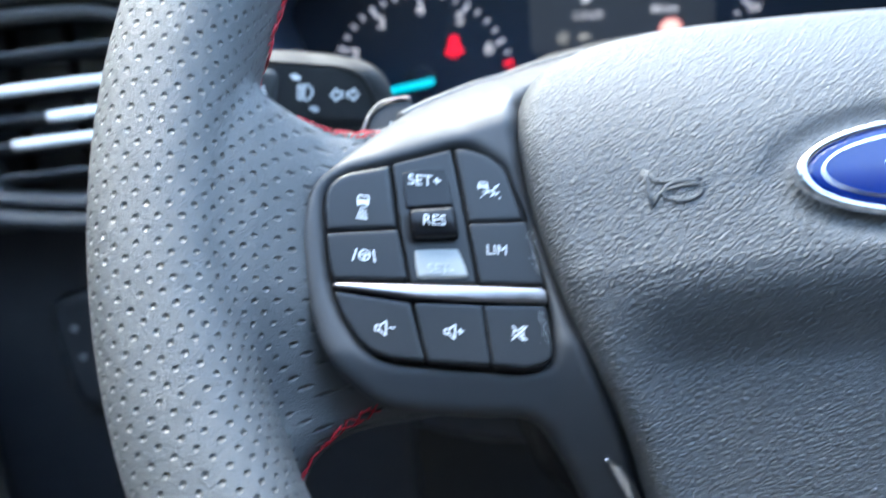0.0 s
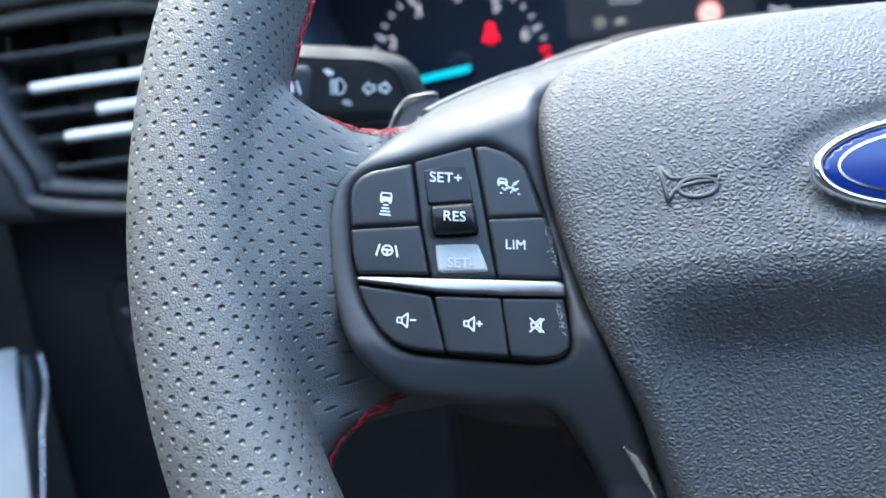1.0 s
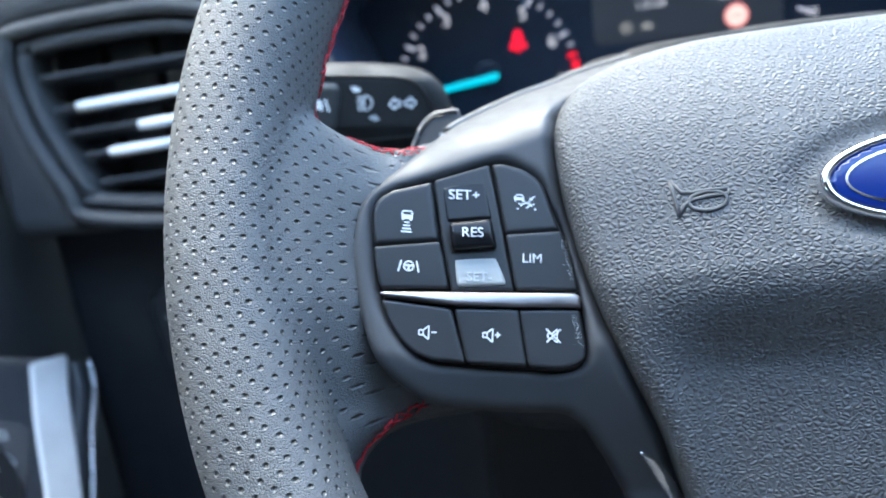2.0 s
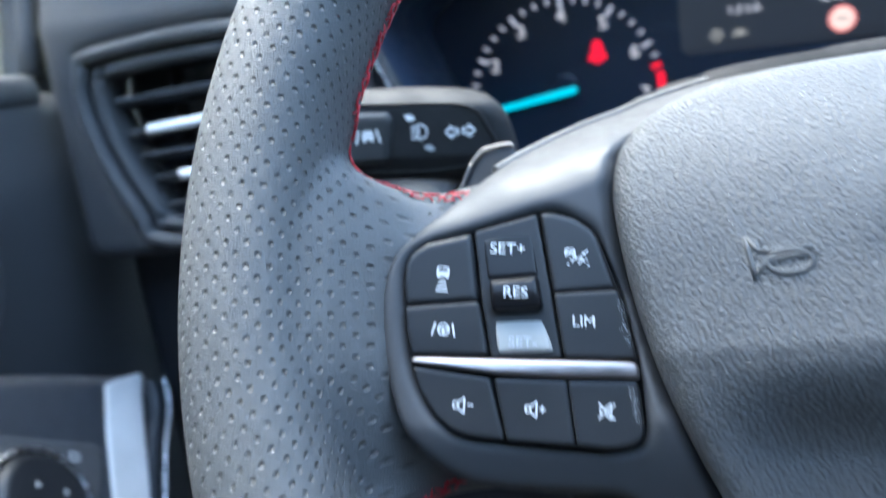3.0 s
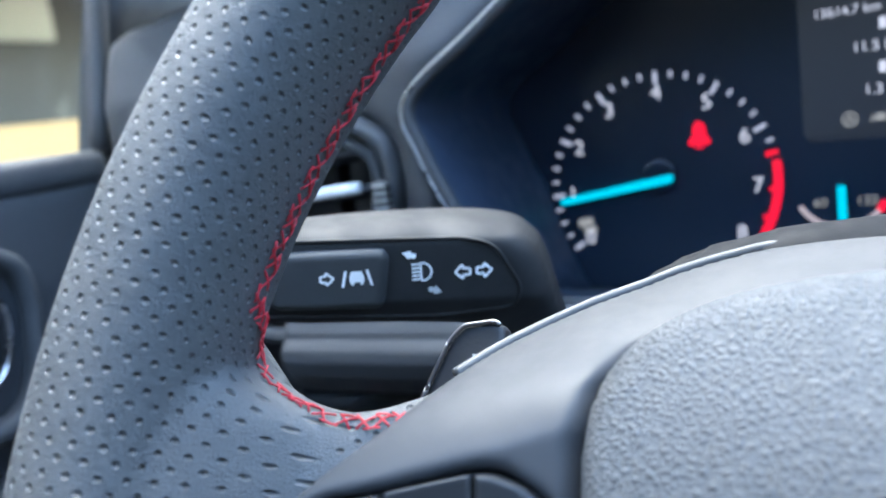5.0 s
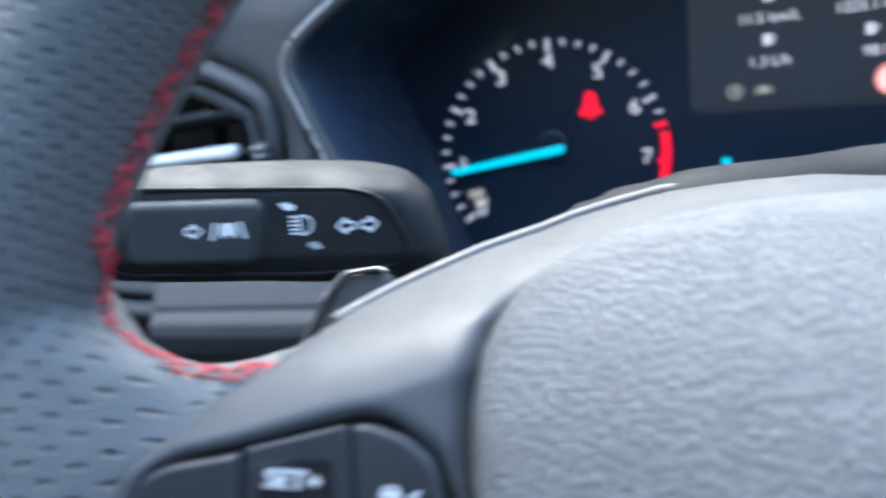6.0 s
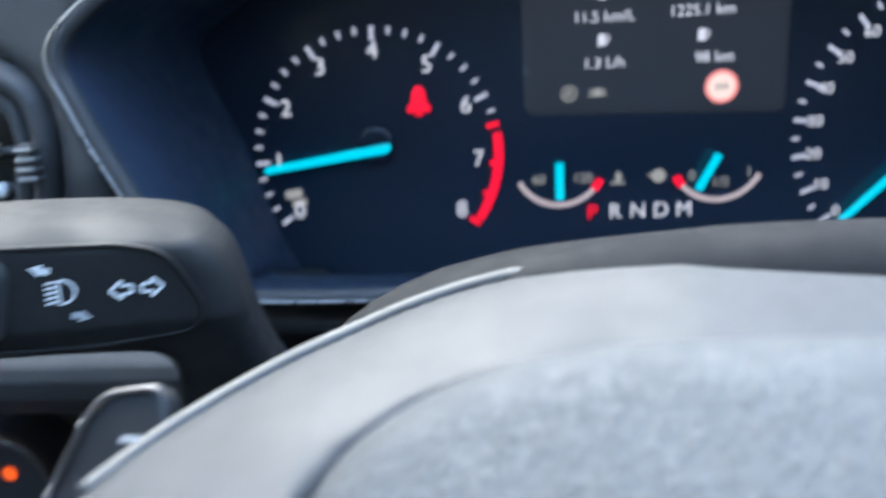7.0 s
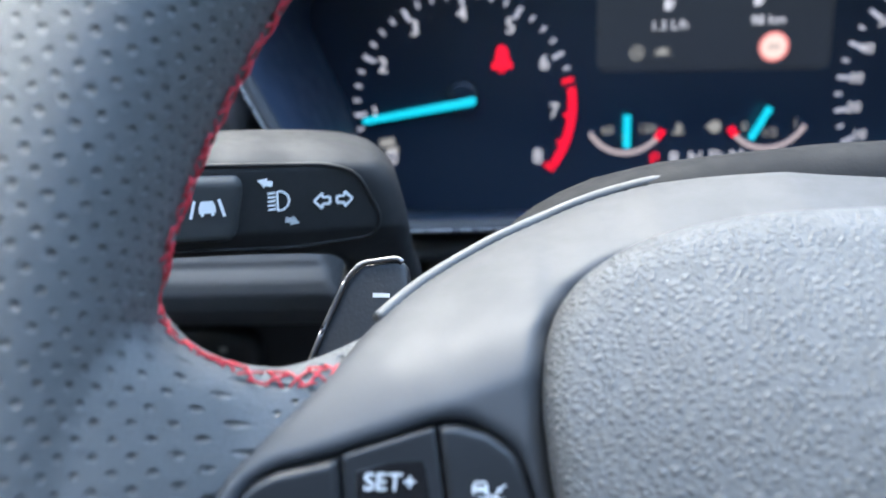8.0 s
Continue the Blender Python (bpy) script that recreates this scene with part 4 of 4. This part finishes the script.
def dashboard():
    dash = thing("dashboard", "dark grey grained plastic dashboard", "dashboard", FRONT)
    hood = spline(mm((-79, 990), (-80, 1030), (-60, 1050), (-20, 1078), (20, 1098), (110, 1108), (200, 1098), (270, 1060), (300, 1030), (298, 990), (262, 940), (-42, 940)), 4)
    face = lambda u, v: -0.455 - 0.35 * np.clip(v - 1.05, 0, 1) + 0.3 * np.clip(0.93 - v, 0, 0.02) + 0.25 * np.clip(u + 0.11, 0, 0.03) * np.clip((v - 0.96) / 0.03, 0, 1)
    part("fascia", plate(rounded(mm((-264, 1085), (-264, 926), (-60, 926), (300, 926), (1150, 926), (1150, 1120), (-60, 1120)), 0.012), face, 0.008, 0.004, 0.03, [spline(VENT, 5), hood]), M_DASH, dash, "grained grey fascia")
    part("top_pad", box(1.41, 0.012, 0.5, (0.443, 1.118, -0.70), 0.004), M_DASH, dash, "grained dash top")
    part("knee_panel", plate(rounded(mm((-264, 934), (-264, 560), (-20, 560), (-20, 934)), 0.01), lambda u, v: -0.488 - 0.05 * np.clip(0.93 - v, 0, 1), 0.008, 0.004, 0.02), M_KNEE, dash, "black lower knee panel")
    nose = lambda u, v: 0.031 + np.interp(v, [0.905, 0.924, 0.931, 0.936, 0.9395, 0.9405, 0.9415, 0.956], [-0.466, -0.4475, -0.4445, -0.4452, -0.448, -0.4495, -0.4488, -0.4575]) + 0 * u
    part("ledge", plate(rounded(mm((-147, 954), (-147, 912), (-34, 912), (-45, 942), (-52, 954)), 0.006), nose, 0.004, 0.0012, 0.04), M_TRIM, dash, "rounded grey ledge under the stalk")


dashboard()


def air_vent():
    vent = thing("air_vent", "dark grey side air vent with chrome tipped slats", "air vent", FRONT)
    part("frame", plate(inset(spline(VENT, 5), -0.001), lambda u, v: -0.449 + 0 * u, 0.005, 0.002, 0.012, [inset(spline(VENT, 5), 0.007)]), M_TRIM, vent, "rounded grey outer frame")
    part("inner_frame", plate(inset(spline(VENT, 5), 0.0085), lambda u, v: -0.453 + 0 * u, 0.004, 0.002, 0.02, [inset(spline(VENT, 5), 0.0155)]), M_TRIM, vent, "rounded grey inner frame")
    # Duct and slats use lighter plastics, which carry the grey haze as colour.
    part("duct", plate(inset(spline(VENT, 5), 0.001), lambda u, v: -0.50 + 0 * u, 0.002, 0.004, 0.002), M_DARK, vent, "dark duct behind the slats, haze put in its colour")
    rows = ((1010, -228, -112, None), (993, -224, -108, (-210, -120)), (980.5, -220, -106, (-178, -120)), (968, -214, -108, (-197, -120)), (953, -208, -112, None))
    for z, x0, x1, bright in rows:
        tilt = pose(0, 0, 0, -14, 0, 2.5)
        slat = part("slat", box((x1 - x0) / 1000, 0.0028, 0.02, ((x0 + x1) / 2000, z / 1000, -0.468), 0.0012, 2, tilt), M_DASH, vent, "dark slat")
        if bright:
            a, b = bright
            line = [(x / 1000, z / 1000 + (x - a) * 0.00005 + 0.0005, -0.457) for x in np.linspace(a, b, 14)]
            part("chrome_tip", tube(line, 0.0027, sides=10), M_TIP, slat, "chrome slat edge, sky reflection put in its colour")
    for x in (-0.205, -0.175, -0.145):
        part("vane", box(0.002, 0.085, 0.012, (x, 0.985, -0.485), 0.0006), M_STALK, vent, "upright vane behind the slats")
    slider = part("slider", box(0.006, 0.013, 0.006, (-0.1035, 0.9945, -0.448), 0.0018, 3), M_TRIM, vent, "ribbed grey slider")
    for k in range(4):
        part("rib", box(0.0062, 0.0012, 0.0066, (-0.1035, 0.9895 + 0.0032 * k, -0.4474), 0.0004), M_SILVER, slider)


air_vent()


def indicator_stalk():
    stalk = thing("indicator_stalk", "black plastic indicator stalk with white printed marks", "control stalk", FRONT @ Matrix.Translation((-0.0226, 0.9827, -0.347)) @ pose(0, 0, 0, 0, 12.5, -8.0) @ Matrix.Translation((0.03, -0.9965, 0.36)))
    shape = spline(mm((-90, 1004), (-86, 1008.5), (-50, 1010.5), (-26, 1009.5), (-16, 1005), (-11, 996), (-6, 978), (2, 950), (-24, 950), (-26, 974), (-40, 979), (-86, 981), (-91, 985)), 5)
    face = lambda u, v: -0.3575 - 0.30 * (u + 0.045) - 1.2 * np.clip(v - 1.0062, 0, 1) - 0.55 * np.clip(0.989 - v, 0, 1)
    body = part("lever", plate(shape, face, 0.006, 0.001, 0.014), M_STALK, stalk, "rounded black lever")
    inset = rounded(mm((-89, 1006.6), (-32, 1006.6), (-24.5, 1004.5), (-17, 992), (-19, 986), (-40, 983.5), (-89, 985)), 0.005)
    groove = [(x, z, float(face(np.array([x]), np.array([z]))[0]) + 0.0001) for x, z in inset]
    part("groove", tube(groove, 0.0006, closed=True, sides=6), M_GAP, body, "thin dark joint")
    push = lambda u, v: face(u, v) + 0.0022
    key = part("push_button", plate(rounded(mm((-84, 1004), (-54, 1004.5), (-52.3, 1002), (-54, 986.5), (-84, 987)), 0.004), push, 0.0026, 0.0008, 0.005), M_PUSH, stalk, "black push button")
    arrow = [[(-3.2, 0), (-0.9, 2.3), (-0.9, 1.0), (1.3, 1.0), (1.3, -1.0), (-0.9, -1.0), (-0.9, -2.3)]]
    left = [[(x - 2.2, y) for x, y in arrow[0]]]
    right = [[(-x + 2.4, y) for x, y in arrow[0]]]
    part("icon", decal(ring_shape(left[0], 0.8), (-0.0302, 0.9972), face, 0.0009, 3, 0.0004), M_PRINT, body, "white left arrow")
    part("icon", decal(ring_shape(right[0], 0.8), (-0.0302, 0.9972), face, 0.0009, 3, 0.0004), M_PRINT, body, "white right arrow")
    lamp = [bar(-2.6, y, -0.9, y + 0.1, 0.5) for y in (-1.9, -0.95, 0.0, 0.95, 1.9)] + ring_shape([(-0.5, 2.2), (0.6, 2.2), (1.7, 1.3), (2.1, 0), (1.7, -1.3), (0.6, -2.2), (-0.5, -2.2)], 0.5)
    small = [(-1.6, 0.2), (0.5, 1.0), (0.5, 0.4), (1.8, 0.4), (1.8, -0.9), (0.3, -0.9), (0.2, -1.4)]
    part("icon", decal(lamp, (-0.0436, 0.9974), face, 0.00112, 3, 0.0004), M_PRINT, body, "white high beam mark")
    part("icon", decal([small], (-0.0474, 1.0024), face, 0.0011, -8, 0.0004), M_PRINT, body, "white small arrow")
    part("icon", decal([[(-x, -y) for x, y in small]], (-0.0402, 0.9918), face, 0.0011, -8, 0.0004), M_WHITE, body, "pale small arrow")
    lane = [bar(-3.2, -1.8, -2.3, 1.9, 0.6), bar(3.2, -1.8, 2.3, 1.9, 0.6), [(-1.1, 1.7), (1.1, 1.7), (1.6, 0.5), (1.6, -0.9), (-1.6, -0.9), (-1.6, 0.5)], bar(-1.3, -1.2, -0.7, -1.2, 0.6), bar(0.7, -1.2, 1.3, -1.2, 0.6)]
    part("icon", decal(lane, (-0.0604, 0.9966), push, 0.0012, 3, 0.0004), M_PRINT, key, "white lane keeping mark")
    part("icon", decal(ring_shape([(-1.4, 0.8), (-1.4, -0.8), (0, -0.8), (0, -1.7), (1.9, 0), (0, 1.7), (0, 0.8)], 0.6), (-0.0684, 0.9966), push, 0.00105, 3, 0.0004), M_PRINT, key, "white arrow mark")


indicator_stalk()


def column_cover():
    data = plate(spline(mm((-12, 905), (10, 918), (110, 924), (210, 918), (235, 905), (235, 850), (110, 830), (-12, 845)), 5), lambda u, v: -0.365 - 0.4 * np.clip(v - 0.91, 0, 1), 0.02, 0.004, 0.12)
    bmesh.ops.transform(data, matrix=FRONT, verts=data.verts)
    whole("column_cover", data, M_DARK, "dark plastic steering column cover", "column cover")


column_cover()


def light_switch():
    base = thing("light_switch", "round black headlamp switch with orange lamp on the knee panel", "light switch", FRONT @ Matrix.Translation((-0.1465, 0.8668, -0.454)) @ Matrix.Scale(1.119, 4))
    back = lambda u, v: -0.024 + 0 * u
    flat = lambda u, v: -0.001 + 0 * u
    bezel = part("bezel", plate(rounded(mm((-58, 14), (-50, -42), (40, -42), (44, 14), (30, 20), (-40, 20)), 0.012), back, 0.006, 0.0025, 0.03), M_KNEE, base, "black switch plate")
    part("ring", plate(disc(0, 0, 0.0195, 44)[0], lambda u, v: 0 * u, 0.0016, 0.001, 0.003, [disc(0, 0, 0.0168, 44)[0]]), M_RING, base, "satin metal ring")
    face = part("dial", plate(disc(0, 0, 0.0190, 40)[0], flat, 0.003, 0.0012, 0.028), M_KNEE, base, "black turning dial")
    part("lamp", decal(disc(0, 0, 0.0026, 16), (0.0045, 0.0062), flat, lift=0.0005), M_ORANGE, face, "small orange lamp")
    for x, y in ((-0.004, -0.004), (-0.010, 0.006)):
        part("mark", decal(disc(0, 0, 0.0014, 10), (x, y), flat, lift=0.0004), M_PALE, face)
    for x, y in ((-0.0255, 0.010), (-0.0245, -0.003), (0.0285, 0.010), (-0.0442, 0.0016), (-0.0425, -0.013)):
        part("mark", decal([bar(-0.0016, 0, 0.0016, 0, 0.0018), bar(-0.0008, -0.0016, 0.0008, -0.0016, 0.0008)], (x, y), back, lift=0.0004), M_PALE, bezel)


light_switch()


# ---- driver's door and window ----
SIDE = Matrix(((0, 0, 1, 0), (1, 0, 0, 0), (0, 1, 0, 0), (0, 0, 0, 1)))  # drawings (y, z) stand in the door's plane and face the cabin


def door():
    d = thing("door_1", "grey driver's door panel with switches and silver handle", "door", SIDE, kind="structure")
    skin = lambda u, v: -0.275 - 0.12 * np.clip(0.97 - v, 0, 0.15) + 0.1 * np.clip(0.8 - v, 0, 0.3)
    part("panel", plate(rounded(mm((-1100, 1022), (-1100, 250), (800, 250), (800, 1014), (470, 1022)), 0.02), skin, 0.012, 0.007, 0.05), M_DASH, d, "grained grey door skin")
    part("sill", box(1.55, 0.018, 0.03, (-0.31, 1.0215, -0.288), 0.006, 3), M_DASH, d, "padded window sill")
    level = lambda h: (lambda u, v: h + 0 * u)
    frame_out = rounded(mm((250, 1016), (376, 1008), (398, 998), (402, 980), (397, 941), (387, 919), (346, 916), (250, 918)), 0.012)
    frame_in = rounded(mm((256, 1008), (372, 1001), (390, 991), (393, 975), (388, 945), (380, 930), (346, 925), (256, 927)), 0.010)
    frame = part("handle_recess", plate(frame_out, level(-0.264), 0.005, 0.002, 0.02, [frame_in]), M_TRIM, d, "grey frame round the lock switch")
    part("recess_face", plate(inset(frame_in, -0.002), level(-0.272), 0.002, 0.003, 0.004), M_DARK, frame)
    lock = part("lock_switch", plate(rounded(mm((300, 990), (364, 987), (375, 985), (379, 974), (374, 955), (361, 945), (300, 944)), 0.006), level(-0.262), 0.003, 0.0013, 0.008), M_BUTTON, d, "black central locking switch")
    rim = [(y, z, -0.2625) for y, z in spline(mm((352, 988), (366, 987), (376, 984), (379.5, 974), (375, 956), (366, 948), (350, 945)), 6, False)]
    part("chrome_edge", tube(rim, 0.0011, sides=8), M_SATIN, lock, "satin metal edge")
    for y, z in ((0.3655, 0.9755), (0.3605, 0.9565)):
        part("icon", decal([[(-2.6, -1.6), (2.6, -1.6), (2.4, 1.0), (-2.4, 1.0)]] + [bar(-1.6, 1.0, -1.4, 3.0, 0.6), bar(-1.4, 3.0, 1.2, 3.0, 0.6)], (y, z), level(-0.262), 0.001, 0, 0.0004), M_PALE, lock)
    part("icon", decal([bar(-3, 0, 3, 0, 1.4)], (0.363, 0.9655), level(-0.262), 0.001, 0, 0.0004), M_THREAD, lock)

    # silver switch panel on the armrest
    slope = lambda u, v: -0.250 + 0.5 * (0.85 - v)
    above = lambda h: (lambda u, v: slope(u, v) + h)
    arm = part("armrest", plate(rounded(mm((462, 862), (441, 852), (400, 809), (340, 770), (-300, 770), (-300, 900), (380, 900)), 0.012), slope, 0.006, 0.003, 0.03), M_DARK, d, "dark switch panel of the armrest")
    part("silver_strip", plate(rounded(mm((460, 866), (442, 850), (400, 806), (360, 780), (345, 784), (384, 822), (408, 850), (430, 872)), 0.003), above(0.001), 0.001, 0.0015, 0.003), M_TIN, arm, "satin silver strip")
    keys = part("key_plate", plate(rounded(mm((330, 895), (365, 873), (399, 851), (401, 846), (388, 835), (372, 826), (330, 850)), 0.003), above(0.0012), 0.001, 0.0015, 0.003), M_TRIM, arm, "grey plate under the mirror knob")
    part("icon", decal(ring_shape([(-2.5, -1.5), (2.5, -1.5), (2.5, 1.8), (-2.5, 1.8)], 0.7), (0.383, 0.853), above(0.0012), 0.001, -30, 0.0004), M_WHITE, keys)
    part("switch_ring", plate(disc(0.352, 0.846, 0.026, 44)[0], above(0.004), 0.001, 0.0013, 0.004, [disc(0.352, 0.846, 0.0235, 44)[0]]), M_SATIN, arm, "bright ring round the mirror knob")
    knob = part("mirror_knob", plate(disc(0.352, 0.846, 0.0232, 40)[0], above(0.007), 0.004, 0.0013, 0.008), M_BUTTON, arm, "black mirror knob")
    for x, y in ((0.352, 0.856), (0.362, 0.846), (0.352, 0.836)):
        part("mark", decal([[(-1.6, -1.2), (1.6, -1.2), (0, 1.6)]], (x, y), above(0.007), 0.001, 0, 0.0004), M_PALE, knob)
    line = spline([(0.476, 0.856, -0.256), (0.467, 0.841, -0.25), (0.445, 0.822, -0.244), (0.419, 0.795, -0.235), (0.38, 0.755, -0.225)], 8, False)
    pull = part("door_pull", tube(line, 0.0014, sides=10), M_LINE, d, "bright silver door pull edge")
    band = part("pull_band", tube([(y - 0.007, z, w - 0.006) for y, z, w in line], 0.006, sides=12), M_DARK, d, "dark band beside the switch panel")
    for item, move in ((frame, (0.0, -0.010, 0)), (lock, (0.0, -0.012, 0)), (arm, (0.011, -0.012, 0)), (pull, (0.011, -0.012, 0)), (band, (0.011, -0.012, 0))):
        item.location = move
    part("mirror_corner", plate(rounded(mm((471, 1030), (500, 1122), (560, 1300), (860, 1300), (860, 1000), (471, 1000)), 0.006), level(-0.280), 0.004, 0.006, 0.02), M_KNEE, d, "black mirror corner trim")
    post = [(0.466, 1.030, -0.279), (0.470, 1.05, -0.279), (0.487, 1.122, -0.279), (0.555, 1.32, -0.30)]
    part("window_channel", tube(post, 0.0055, sides=10), M_DASH, d, "rubber window channel")


door()


def window():
    w = thing("window_1", "clear driver's side window glass", "window", None, kind="structure")
    glass = part("pane", box(0.004, 1.6, 0.42, (-0.300, -0.20, 1.22)), M_GLASS, w, "clear glass")
    glass.visible_shadow = False


window()
whole("pillar", box(0.07, 0.05, 0.75, (0, 0, 0), 0.012, 3, pose(-0.33, 0.76, 1.30, 38, 0, 0)), M_DARK, "dark trimmed windscreen pillar", "pillar", "structure")
whole("kerb_wall", box(0.3, 14, 1.62, (-4.2, 3, 0.41)), M_WARM, "warm sunlit low wall outside the car", "wall", "structure")
whole("dark_building", box(0.3, 30, 6, (-9.0, 5, 2.6)), M_DARK, "dark building across the yard", "building", "structure")
whole("pale_shutter", box(0.1, 0.95, 2.4, (-8.75, 7.45, 3.65), 0.02), M_SHUTTER, "pale shutter on the dark building", "shutter", "structure")
# Added out of view: shades the yard left of the car.
whole("sky_blocker", box(9.0, 20, 0.2, (-6.5, 5, 3.2)), M_DARK, "unseen dark slab added to keep sky and sun off the left", "roof", "structure")
